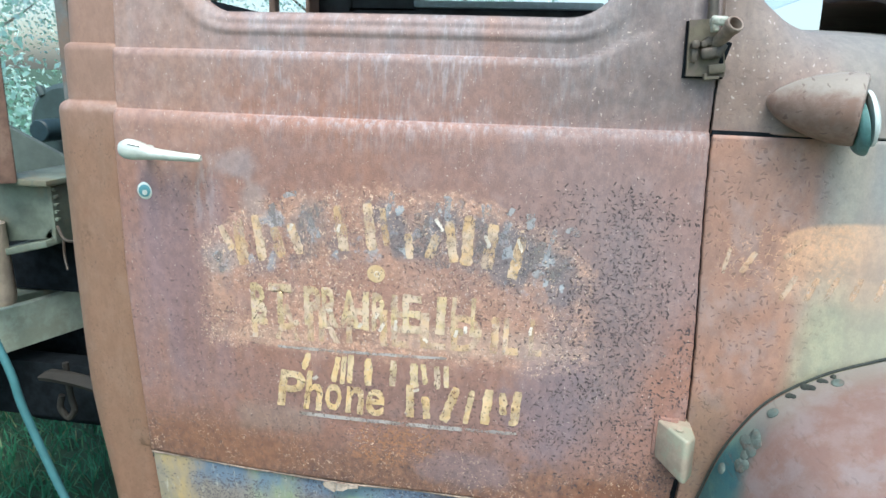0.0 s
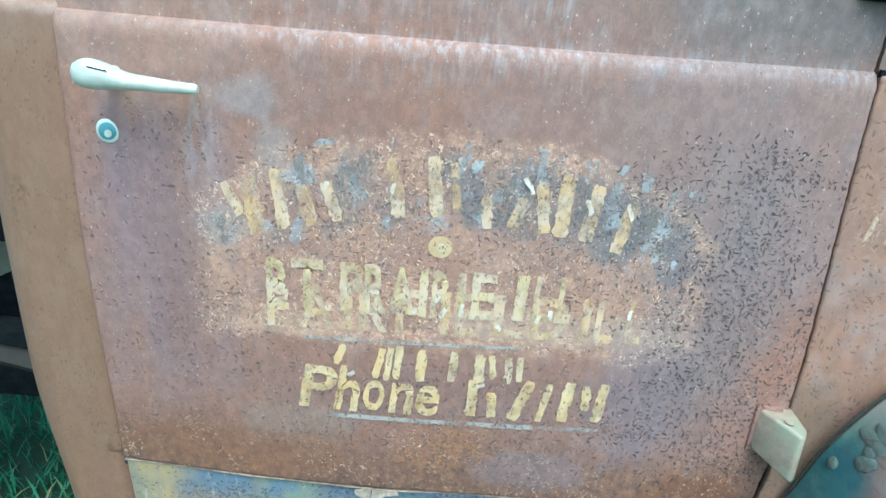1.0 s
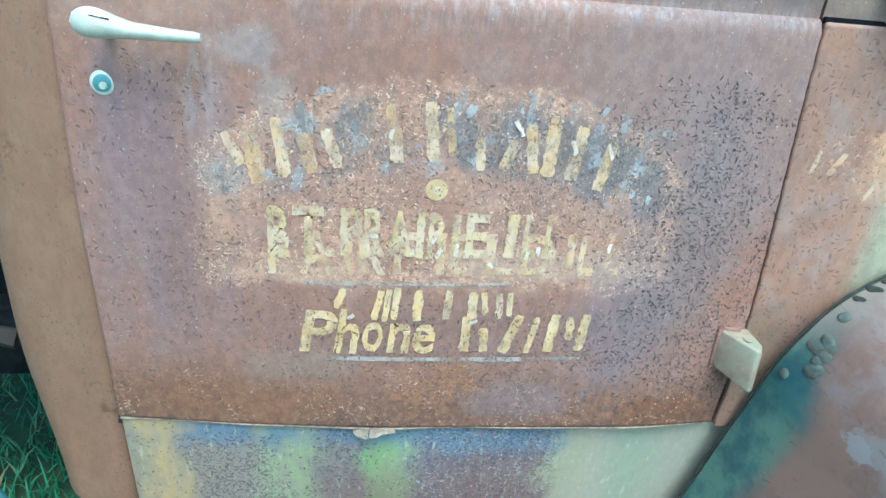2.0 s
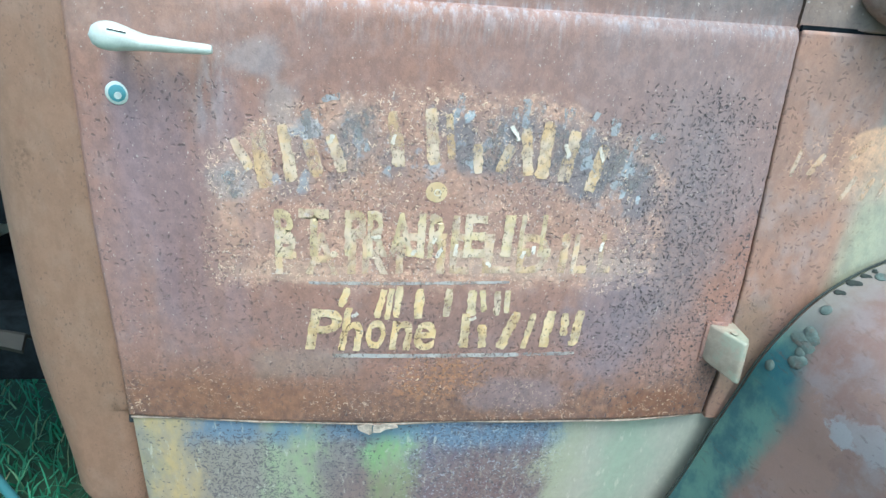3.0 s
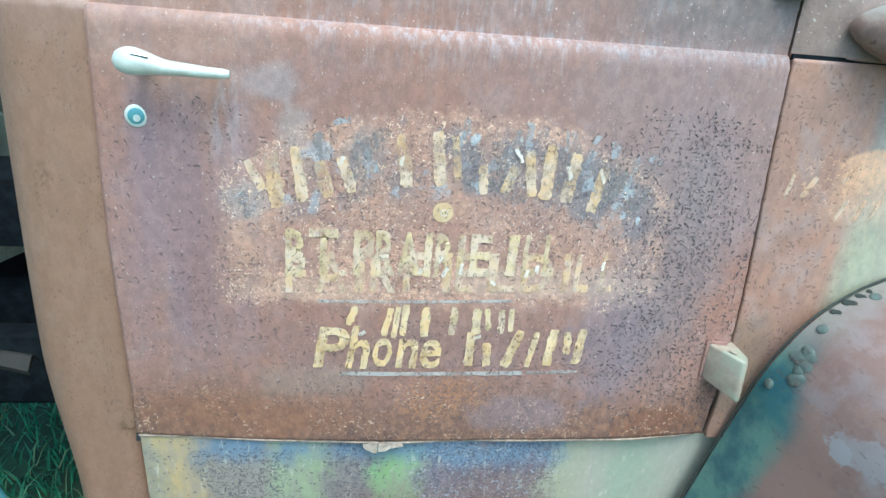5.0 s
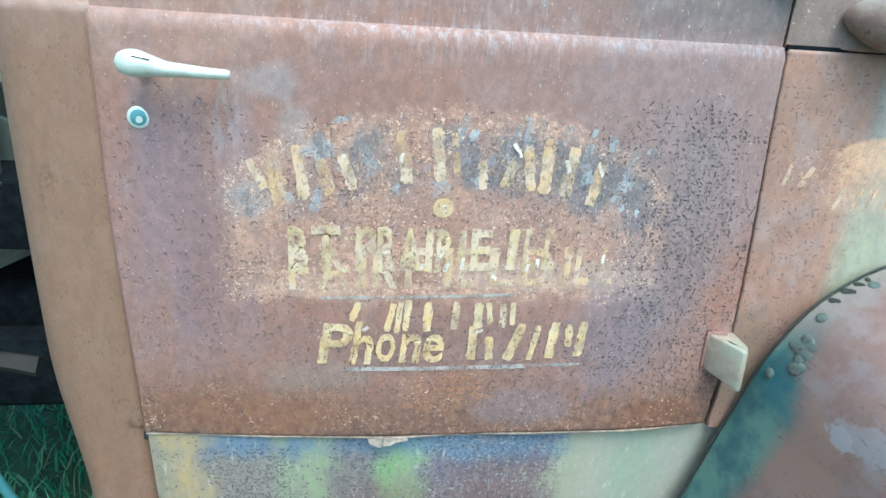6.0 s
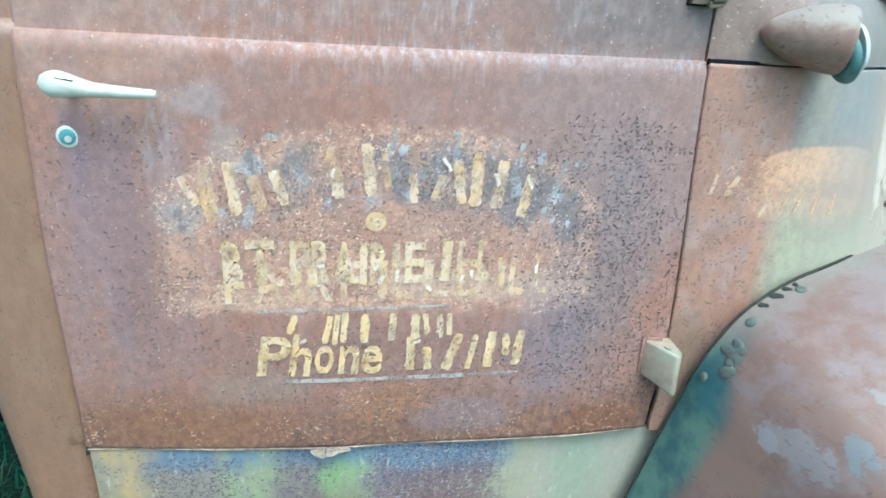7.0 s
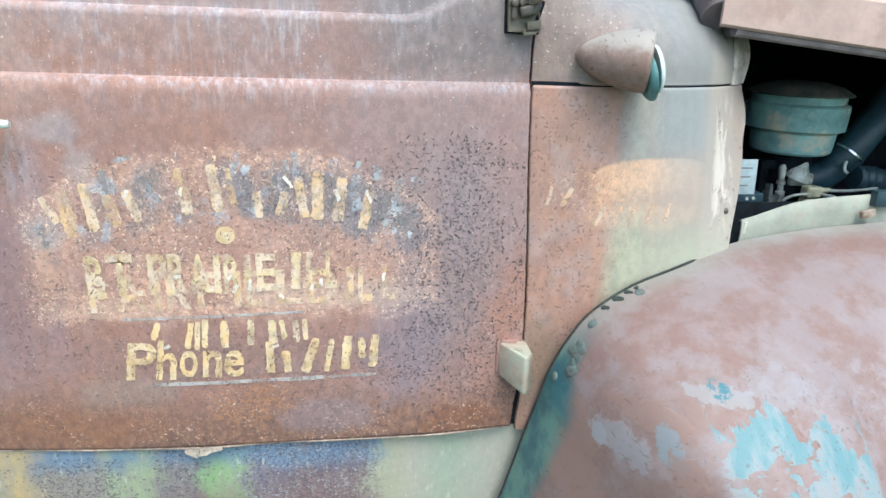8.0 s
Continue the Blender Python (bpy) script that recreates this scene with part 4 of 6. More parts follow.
# ---- door handle and lock ----
def handle_bm():
    rings = 26
    bm = bmesh.new()
    loops = []
    for i in range(rings + 1):
        t = i / rings
        x = -0.399 + 0.127 * t
        body = math.sqrt(max(1 - ((t - 0.17) / 0.17) ** 2, 0.0)) if t < 0.17 else 1.0
        h = body * (0.0160 - 0.0102 * (0.62 * step(t, 0.16, 0.50) + 0.38 * step(t, 0.2, 1.1))) * (1.0 if t < 0.97 else 0.75)
        d = body * (0.0125 - 0.0066 * step(t, 0.25, 1.0)) * (1.0 if t < 0.97 else 0.75)
        z = 1.3600 + 0.0160 - 0.0102 * (0.42 * step(t, 0.16, 0.50) + 0.58 * step(t, 0.2, 1.1))
        y = -0.028 + 0.014 * t * t
        loops.append([bm.verts.new((x, y - d * math.cos(a) * (1.0 if abs(math.cos(a)) < 0.9 else 0.94), z + h * math.sin(a))) for a in [2 * math.pi * k / 16 for k in range(16)]])
    for a, b in zip(loops, loops[1:]):
        for k in range(16):
            bm.faces.new((a[k], a[(k + 1) % 16], b[(k + 1) % 16], b[k]))
    bm.faces.new(loops[0])
    bm.faces.new(loops[-1])
    return bm


handle = part("handle", handle_bm(), M_CHROME, door, "pale weathered chrome door handle")
part("handle_stem", lathe([(0, 0.009), (0.004, 0.007), (0.022, 0.006), (0.034, 0.006)], aim((-0.376, 0.022, 1.370), (0, -1, 0))), M_CHROME, handle)
# dark disc added to stand for the shade behind the handle's head
part("handle_shade", lathe([(0, 0.0118), (0.003, 0.0110), (0.006, 0.0095)], aim((-0.380, 0.0255, 1.3660), (0, -1, 0)), 20), M_RUBBER, handle, "dark disc for the shade behind the handle")
part("handle_seam", box((0.020, 0.003, 0.0009), (0, 0, 0), 0.0004, pose(-0.366, -0.0372, 1.3832, 0, 9, 2)), M_DARK, handle)
lock = part("lock_cylinder", lathe([(0, 0.0150), (0.002, 0.0152), (0.0048, 0.0138), (0.0058, 0.0112)], aim((-0.392, 0.0275, 1.304), (0, -1, 0.05))), M_CHROME, door, "round chrome door lock")
part("lock_face", lathe([(0, 0.0105), (0.0015, 0.0100), (0.0022, 0.0080)], aim((-0.392, 0.0225, 1.304), (0, -1, 0.05))), M_LOCK, lock, "blue-grey lock face")
part("lock_gasket", lathe([(0, 0.0188), (0.002, 0.0184)], aim((-0.3932, 0.0285, 1.3028), (0, -1, 0.05))), M_RUBBER, lock)
part("key_slot", lathe([(0, 0.0045), (0.0010, 0.0040)], aim((-0.391, 0.0202, 1.3015), (0, -1, 0.05)), 16), M_CHROME, lock)


# ---- sign writing on the door ----
def on_door(bm, lift=0.0010, wobble=0.0):
    """Lays a flat pattern, drawn in x and z, onto the door's skin; wobble: how far a brush strays."""
    bmesh.ops.triangulate(bm, faces=bm.faces[:])
    for _ in range(4 if wobble else 2):
        long = [e for e in bm.edges if e.calc_length() > (0.007 if wobble else 0.05)]
        if long:
            bmesh.ops.subdivide_edges(bm, edges=long, cuts=1)
            bmesh.ops.triangulate(bm, faces=[f for f in bm.faces if len(f.verts) > 3])
    for v in bm.verts:
        if wobble:
            d = noise.noise_vector(v.co * 130) * wobble + noise.noise_vector(v.co * 420) * wobble * 0.5
            v.co.x, v.co.z = v.co.x + d.x, v.co.z + d.z
        v.co.y = door_surface(v.co.x, v.co.z) - lift
    return bm


STROKES = random.Random(3)


def bar_bm(a, b, w, taper=1.0):
    """A flat brush stroke from a to b, both (x, z)."""
    bm = bmesh.new()
    d = Vector((b[0] - a[0], 0, b[1] - a[1]))
    n = Vector((-d.z, 0, d.x)).normalized() * w / 2
    va, vb = Vector((a[0], 0, a[1])), Vector((b[0], 0, b[1]))
    left, right = [], []
    cuts = max(8, int(d.length / 0.006))
    for k in range(cuts + 1):
        t = k / cuts
        end = 1.0 if 0 < k < cuts else STROKES.uniform(0.6, 0.9)
        g = (1 + (taper - 1) * t) * end
        c = va + d * t + n * STROKES.uniform(-0.05, 0.05)
        left.append(bm.verts.new(c + n * g * STROKES.uniform(0.78, 1.12)))
        right.append(bm.verts.new(c - n * g * STROKES.uniform(0.78, 1.12)))
    for k in range(cuts):
        bm.faces.new((left[k], left[k + 1], right[k + 1], right[k]))
    return bm


def word_bm(text, x, z, width, height, lean=0.0, weight=0.0):
    """Letters from the built-in font, fitted into a field whose lower left corner is (x, z)."""
    cu = bpy.data.curves.new("letters", "FONT")
    cu.body, cu.offset, cu.resolution_u = text, weight, 4
    ob = bpy.data.objects.new("letters", cu)
    scene.collection.objects.link(ob)
    bpy.context.view_layer.update()
    me = bpy.data.meshes.new_from_object(ob.evaluated_get(bpy.context.evaluated_depsgraph_get()))
    bm = bmesh.new()
    bm.from_mesh(me)
    bpy.data.objects.remove(ob)
    bpy.data.meshes.remove(me)
    bpy.data.curves.remove(cu)
    lo_x, hi_x = min(v.co.x for v in bm.verts), max(v.co.x for v in bm.verts)
    lo_y, hi_y = min(v.co.y for v in bm.verts), max(v.co.y for v in bm.verts)
    for v in bm.verts:
        u, w = (v.co.x - lo_x) / (hi_x - lo_x), (v.co.y - lo_y) / (hi_y - lo_y)
        v.co = Vector((x + u * width + lean * w * height, 0, z + w * height))
    return bm


def letters(word, bold, lift, material, label):
    """Sign-painted letters, each (character, left, right, foot, top, lean)."""
    for ch, x0, x1, z0, z1, lean in word:
        part("painted_letter", on_door(word_bm(ch, x0, z0, x1 - x0, z1 - z0, lean, bold), lift, 0.0016), material, door, label, False)


# an owner's name across the arch, kept as plain strokes
NAME_BARS = (((-0.259, 1.258), (-0.239, 1.219), 0.013), ((-0.229, 1.270), (-0.219, 1.196), 0.019), ((-0.198, 1.279), (-0.187, 1.206), 0.015),
             ((-0.167, 1.263), (-0.154, 1.215), 0.016), ((-0.138, 1.269), (-0.123, 1.222), 0.015), ((-0.063, 1.303), (-0.051, 1.233), 0.016),
             ((-0.016, 1.309), (-0.007, 1.236), 0.016), ((0.008, 1.304), (0.015, 1.246), 0.010), ((0.047, 1.267), (0.053, 1.227), 0.012),
             ((0.093, 1.267), (0.080, 1.230), 0.014), ((0.110, 1.289), (0.119, 1.227), 0.014), ((0.141, 1.300), (0.137, 1.223), 0.017),
             ((0.178, 1.288), (0.168, 1.220), 0.017), ((0.221, 1.272), (0.207, 1.207), 0.015))
for k, (a, b, w) in enumerate(NAME_BARS):
    part("painted_stroke", on_door(bar_bm(a, b, w, 1.10), 0.0014, 0.0016), M_NAME if k % 4 else M_AMBER, door, "worn amber sign-painted stroke", False)
for a, b, w in (((-0.268, 1.216), (-0.265, 1.180), 0.028), ((-0.165, 1.300), (-0.150, 1.266), 0.032), ((-0.113, 1.300), (-0.117, 1.226), 0.026), ((-0.090, 1.312), (-0.092, 1.231), 0.024),
                ((-0.040, 1.273), (-0.038, 1.238), 0.018), ((0.030, 1.262), (0.032, 1.240), 0.024), ((0.068, 1.300), (0.072, 1.232), 0.024), ((0.098, 1.250), (0.104, 1.215), 0.026),
                ((0.158, 1.290), (0.152, 1.226), 0.024), ((0.190, 1.276), (0.186, 1.238), 0.024), ((0.246, 1.268), (0.226, 1.210), 0.028), ((0.290, 1.262), (0.262, 1.206), 0.026)):
    part("old_stroke", on_door(bar_bm(a, b, w, 0.9), 0.0007, 0.0030), M_GREYED, door, "smudged grey stroke of older sign paint", False)
for a, b, w in (((-0.271, 1.212), (-0.262, 1.202), 0.016), ((-0.150, 1.312), (-0.128, 1.318), 0.010), ((-0.096, 1.268), (-0.092, 1.250), 0.007), ((0.024, 1.329), (0.017, 1.300), 0.009), ((0.092, 1.316), (0.089, 1.297), 0.007),
                ((0.106, 1.327), (0.107, 1.290), 0.011), ((0.125, 1.325), (0.129, 1.309), 0.011), ((0.163, 1.318), (0.168, 1.294), 0.018), ((0.203, 1.314), (0.199, 1.303), 0.009),
                ((0.231, 1.308), (0.230, 1.284), 0.014), ((0.267, 1.285), (0.258, 1.246), 0.007), ((0.282, 1.286), (0.306, 1.280), 0.012), ((0.200, 1.292), (0.193, 1.280), 0.010), ((0.242, 1.221), (0.250, 1.211), 0.017)):
    part("old_stroke", on_door(bar_bm(a, b, w, 0.8), 0.0010, 0.0022), M_PALE, door, "pale blue-grey remains of older sign paint", False)
dot = part("painted_dot", on_door(lathe([(0, 0.0142), (0.0, 0.0001)], aim((-0.001, 0, 1.200), (0, -1, 0)), 20, False)), M_DOT, door, "round yellow painted dot", False)
part("dot_ring", on_door(lathe([(0, 0.0050), (0.0, 0.0034)], aim((0.0005, 0, 1.1995), (0, -1, 0)), 16, False), 0.0015), M_CHIP, dot, "pale ring in the dot", False)
letters((("B", -0.2105, -0.1835, 1.1005, 1.1686, 0.0), ("T", -0.1790, -0.1401, 1.1030, 1.1708, 0.0), ("P", -0.1190, -0.0910, 1.1042, 1.1708, 0.0), ("R", -0.0894, -0.0610, 1.1047, 1.1715, 0.0),
         ("A", -0.0603, -0.0273, 1.1060, 1.1699, 0.0), ("I", -0.0222, -0.0120, 1.1054, 1.1695, 0.0), ("R", -0.0070, 0.0190, 1.1062, 1.1696, 0.0), ("I", 0.0236, 0.0340, 1.1069, 1.1690, 0.0),
         ("E", 0.0417, 0.0720, 1.1078, 1.1701, 0.0), ("I", 0.0942, 0.1085, 1.1090, 1.1708, 0.03), ("L", 0.1170, 0.1370, 1.1095, 1.1715, 0.03), ("L", 0.1470, 0.1660, 1.1091, 1.1724, 0.03)), 0.030, 0.0018, M_LIME, "tall faded lime-yellow capital")
part("painted_dot", on_door(lathe([(0, 0.0050), (0.0, 0.0001)], aim((-0.133, 0, 1.107), (0, -1, 0)), 12, False), 0.0018), M_LIME, door, "faded lime-yellow full stop", False)
letters((("F", -0.2105, -0.1830, 1.0735, 1.1300, 0.0), ("A", -0.1705, -0.1272, 1.0762, 1.1376, 0.0), ("I", -0.1145, -0.1040, 1.0781, 1.1373, 0.0), ("R", -0.0950, -0.0595, 1.0787, 1.1397, 0.0),
         ("F", -0.0494, -0.0214, 1.0803, 1.1408, 0.0), ("I", 0.0066, 0.0175, 1.0811, 1.1419, 0.0), ("E", 0.0245, 0.0524, 1.0818, 1.1420, 0.0), ("L", 0.0709, 0.1108, 1.0831, 1.1429, 0.0),
         ("D", 0.1190, 0.1648, 1.0830, 1.1434, 0.0), ("I", 0.1800, 0.1910, 1.0836, 1.1444, 0.02), ("L", 0.1987, 0.2227, 1.0838, 1.1440, 0.02), ("L", 0.2392, 0.2593, 1.0840, 1.1446, 0.0)), 0.022, 0.0012, M_AMBER, "tall worn amber capital over older ones")
# a number line of script, kept as plain strokes
for k, (a, b, w) in enumerate((((-0.113, 1.056), (-0.123, 1.026), 0.010), ((-0.063, 1.055), (-0.072, 1.009), 0.009), ((-0.053, 1.057), (-0.058, 1.007), 0.009), ((-0.042, 1.060), (-0.045, 1.010), 0.010),
                               ((-0.013, 1.057), (-0.014, 1.009), 0.013), ((0.029, 1.058), (0.026, 1.012), 0.012), ((0.062, 1.056), (0.062, 1.014), 0.014), ((0.076, 1.056), (0.080, 1.020), 0.008), ((0.098, 1.055), (0.100, 1.014), 0.010), ((0.113, 1.056), (0.114, 1.018), 0.009))):
    part("painted_stroke", on_door(bar_bm(a, b, w), 0.0010, 0.0014), M_YELLOW if k < 5 else M_LIME, door, "worn amber sign-painted stroke", False)
letters((("P", -0.1722, -0.1275, 0.9545, 1.0215, 0.14), ("h", -0.1262, -0.0955, 0.9535, 1.0250, 0.14), ("o", -0.0888, -0.0610, 0.9570, 1.0063, 0.08), ("n", -0.0536, -0.0240, 0.9560, 1.0056, 0.10), ("e", -0.0189, 0.0120, 0.9552, 1.0046, 0.06)),
        0.022, 0.0020, M_YELLOW, "bold yellow hand-painted letter")
for a, b, w in (((0.056, 1.018), (0.055, 0.960), 0.014), ((0.080, 1.000), (0.084, 0.960), 0.013), ((0.131, 1.020), (0.110, 0.958), 0.015), ((0.156, 1.018), (0.146, 0.958), 0.010), ((0.182, 1.022), (0.176, 0.960), 0.016), ((0.204, 1.018), (0.206, 0.980), 0.013), ((0.228, 1.022), (0.222, 0.962), 0.014)):
    part("painted_stroke", on_door(bar_bm(a, b, w), 0.0020, 0.0014), M_YELLOW, door, "bold yellow sign-painted stroke", False)
for a, b, w in (((-0.133, 0.944), (0.040, 0.9455), 0.0068), ((0.042, 0.9455), (0.142, 0.946), 0.0075), ((0.146, 0.946), (0.229, 0.948), 0.0062), ((-0.167, 1.062), (0.113, 1.069), 0.0050)):
    part("painted_line", on_door(bar_bm(a, b, w), 0.0010, 0.0006), M_LINE, door, "pale grey painted underline", False)
# bright chips where the layers have flaked over one another
for x, z, l, tilt in ((-0.077, 1.134, 0.012, 1.4), (-0.138, 1.264, 0.012, 0.4), (0.009, 1.114, 0.016, 0.5), (0.031, 1.118, 0.018, 0.1), (-0.026, 1.114, 0.010, 0.7), (0.001, 1.131, 0.010, 0.2), (0.126, 1.112, 0.012, 0.3), (0.141, 1.120, 0.013, 0.0),
                      (0.240, 1.125, 0.014, 0.1), (0.079, 1.097, 0.010, -0.6), (-0.060, 1.268, 0.012, 0.2), (0.096, 1.283, 0.022, -0.6), (0.168, 1.262, 0.020, -0.4), (0.217, 1.258, 0.022, -0.3), (-0.103, 1.014, 0.010, 0.9), (0.065, 1.010, 0.010, 1.3)):
    d = (0.5 * l * math.sin(tilt), 0.5 * l * math.cos(tilt))
    part("paint_chip", on_door(bar_bm((x - d[0], z - d[1]), (x + d[0], z + d[1]), 0.0052), 0.0023, 0.0016), M_CHIP, door, "bright chip of flaked sign paint", False)


# ---- rear corner of the cab ----
def corner_bm():
    tail = []
    zs = spread(0.600, 0.65, 8) + spread(0.65, 0.819, 6)[1:] + spread(0.821, 1.40, 20) + spread(1.40, 1.56, 90)[1:] + spread(1.56, 2.14, 16)[1:]
    rows = []
    for z in zs:
        back = shoulder(z, 1.441, 0.012) + shoulder(z, 1.533, 0.009, 0.013) + 0.10 * max(z - 1.50, 0) ** 1.3
        pull = -0.004 + 0.024 * step(z, 0.95, 0.66) + shoulder(z, 1.441, 0.014) + shoulder(z, 1.533, 0.008, 0.013) + 0.035 * (1 - step(z, 0.600, 0.66)) ** 2
        y0 = 0.036 + (0.014 * ((1.2 - z) / 0.39) ** 2 if z < 1.2 else 0) + back + 0.01 * (1 - step(z, 0.600, 0.65)) ** 2
        edge = -0.436 if z < 0.82 else -0.428
        row = [(edge - d, y0 + 0.003 * (edge - d + 0.43) / -0.06 + 0.014 * max(1 - d / 0.030, 0) ** 2, z) for d in (0.0, 0.004, 0.008, 0.013, 0.019, 0.026, 0.034, 0.050, 0.074)]
        r = 0.062
        for k in range(1, 13):
            a = math.pi / 2 * k / 12
            row.append((-0.510 - (r - pull) * math.sin(a), y0 + 0.003 + r * (1 - math.cos(a)), z))
        rows.append(row)
        tail.append([(-0.510 - (r - pull) - (0.5 * pull + 0.014) * step(y, 0.0, 0.06), y0 + 0.003 + r + 0.001 + y, z) for y in spread(0.0, 0.06, 6) + [0.10, 0.16, 0.22]])
    return shell(rows, (0.014, 0.012, 0)), shell(tail, (0.014, 0, 0))


front_of_corner, rear_of_corner = corner_bm()
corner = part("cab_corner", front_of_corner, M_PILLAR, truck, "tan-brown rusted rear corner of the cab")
part("cab_rear_edge", rear_of_corner, M_GREY, corner, "grey weathered rear edge of the cab")

# ---- sill below the door ----
rows = []
for z in spread(0.40, 0.70, 10) + spread(0.70, 0.835, 10)[1:]:
    y0 = 0.026 + 0.020 * ((1.2 - z) / 0.39) ** 2 - 0.020 + 0.08 * step(z, 0.52, 0.40)
    rows.append([(x, y0 + 0.020 * ((x - 0.02) / 0.45) ** 2, z) for x in spread(-0.4315, 0.80, 40)])
part("sill_panel", shell(rows, (0, 0.012, 0)), M_SILL, truck, "multicoloured layers of old paint on the sill")
rows = []
for z in spread(0.40, 0.66, 8):
    y0 = 0.026 + 0.020 * ((1.2 - z) / 0.39) ** 2 - 0.020 + 0.08 * step(z, 0.52, 0.40)
    rows.append([(x, y0 + 0.036, z) for x in spread(-0.50, -0.4355, 5)])
part("sill_end", shell(rows, (0, 0.012, 0)), M_PILLAR, truck)
# dark strip added behind the sill's rear gap in place of its shade
part("sill_backing", shell([[(x, 0.052 + 0.016 * ((1.2 - z) / 0.39) ** 2, z) for x in spread(-0.452, -0.405, 4)] for z in spread(0.60, 0.825, 10)], (0, 0.006, 0)), M_DARK, truck)
part("running_board", box((1.05, 0.24, 0.035), (0.02, -0.05, 0.475), 0.012), M_RUST, truck, "rusty running board")


# ---- cowl ahead of the door ----
def cowl_edge(z):
    return 0.066 + 0.098 * min(max((z - 1.156) / 0.264, -0.3), 1.25)


def cowl_y(x, z):
    t = min(max((x - 0.53) / 0.38, 0), 1.0)
    ahead = max((x - 0.91) / 0.38, 0)
    y = 0.030 - 0.012 * step(x, 0.47, 0.60)
    y += (cowl_edge(z) - 0.018) * (0.35 * t ** 2 + 0.65 * t ** 3.2 + 1.3 * ahead)
    if z < 1.2:
        y += 0.004 * ((1.2 - z) / 0.39) ** 2 * (1 - 0.6 * t)
    y -= 0.0035 * step(x, 0.790, 0.798)
    if z > 1.435:
        y += 0.006 + 0.35 * (z - 1.435) ** 1.6
    return y


def cowl_front(z):
    return 0.866 + 0.043 * step(z, 1.13, 1.33) + 0.012 * step(z, 1.32, 1.377) - 0.008 * step(z, 1.385, 1.425)


rows = []
for z in spread(0.804, 1.10, 50) + spread(1.10, 1.415, 56)[1:] + [1.420, 1.425, 1.428, 1.4295, 1.4305]:
    left = door_right(z) + 0.0028 + 0.009 * step(z, 0.94, 0.86) + 0.0003 * math.sin(97 * z) + 0.0002 * math.sin(410 * z)
    soft = 0.002 * (1 - step(1.4305 - z, 0.0, 0.004)) ** 2
    rows.append([(x, cowl_y(x, z) + soft + 0.002 * (1 - step(x - left, 0.0, 0.0025)) ** 2, z) for x in [left, left + 0.0008, left + 0.0016, left + 0.0026, left + 0.006] + spread(left + 0.015, cowl_front(z), 36)])
cowl = part("cowl_panel", shell(rows, (0, 0.012, 0)), M_COWL, truck, "rusty cowl panel with green and orange weathering")


# dark sheet added behind the door and cowl gaps to blacken them
part("cowl_backing", shell([[(x, cowl_y(x, min(z, 1.43)) + 0.030, z) for x in spread(0.45, 0.84, 20)] for z in spread(0.83, 1.46, 16)], (0, 0.006, 0)), M_DARK, truck)

# near-black strips set into both gaps, standing for the shade inside
part("cowl_seam", shell([[(x, cowl_y(x, 1.43) + 0.0030, z) for x in spread(0.474, 0.862, 30)] for z in (1.4285, 1.4325, 1.4365)], (0, 0.006, 0)), M_DARK, truck, "dark seam under the upper cowl")
part("door_seam", shell([[(door_right(z) - 0.003 + 0.018 * u, cowl_y(0.47, z) + 0.0085, z) for u in spread(0, 1, 3)] for z in spread(0.81, 1.43, 30)], (0, 0.004, 0)), M_DARK, truck, "dark seam ahead of the door")


def cowl_top(x):
    return 1.578 + 0.040 * max((0.62 - x) / 0.10, 0) ** 2


rows = []
for u in spread(0, 1, 44):
    row = []
    for s in range(31):
        a = math.pi / 2 * min(s / 24, 1.0)
        far = max(s - 24, 0) / 6
        x0 = door_right(1.44) + 0.0035 + u * (cowl_front(1.44) - door_right(1.44) - 0.0035)
        z0 = 1.4350 + (cowl_top(x0) - 1.4350) * math.sin(a)
        x = x0 - 0.008 * u * math.sin(a) + (door_right(z0) - door_right(1.44)) * (1 - u)
        roll = 0.030 + 0.105 * step(x0, 0.48, 0.66)
        y0 = cowl_y(x0, 1.435) + roll * (1 - math.cos(a)) ** 1.15 + 0.003 * (1 - step(u, 0, 0.012)) ** 2
        y0 += (side_y(0.472, z0) + 0.001 - y0) * (1 - step(u, 0.0, 0.22)) * (1 - far)
        row.append((x, y0 + far * (0.74 - y0), z0 + 0.040 * math.sin(far * math.pi / 2)))
    rows.append(row)
part("upper_cowl", shell(rows, (0, 0.008, -0.006)), M_COWL, truck, "streaked rusty upper cowl")


def upper_y(x, z):
    a = math.asin(min(max((z - 1.4350) / (cowl_top(x) - 1.4350), 0.0), 1.0))
    return cowl_y(x, 1.435) + (0.030 + 0.105 * step(x, 0.48, 0.66)) * (1 - math.cos(a)) ** 1.15


rows = []
for z in spread(1.432, 1.514, 14):
    bow = 0.004 * math.sin(38 * (z - 1.432))
    end = 0.917 + 0.005 * step(z, 1.43, 1.50)
    rows.append([(x + bow * step(x, end - 0.03, end), min(upper_y(min(x, 0.905), z), 0.24) - 0.0045 * step(x, 0.866, 0.874) + 0.012 * step(x, end - 0.02, end), z) for x in spread(0.866, end, 16)])
part("cowl_corner_plate", shell(rows, (0, 0.004, 0)), M_SCUFF, truck, "scuffed pale flange at the cowl corner")
part("cowl_bead", tube([(x, cowl_y(x, 1.50) - 0.002, z) for x, z in ((0.905, 1.44), (0.912, 1.49), (0.905, 1.54))], 0.006, 8, 16), M_TAN, cowl)
for x, z in ((0.858, 1.215), (0.86, 1.445)):
    part("cowl_screw", lathe([(0, 0.006), (0.002, 0.0055), (0.004, 0.003)], aim((x, cowl_y(x, z) + 0.001, z), (0.3, -1, 0)), 12), M_STEEL, cowl)


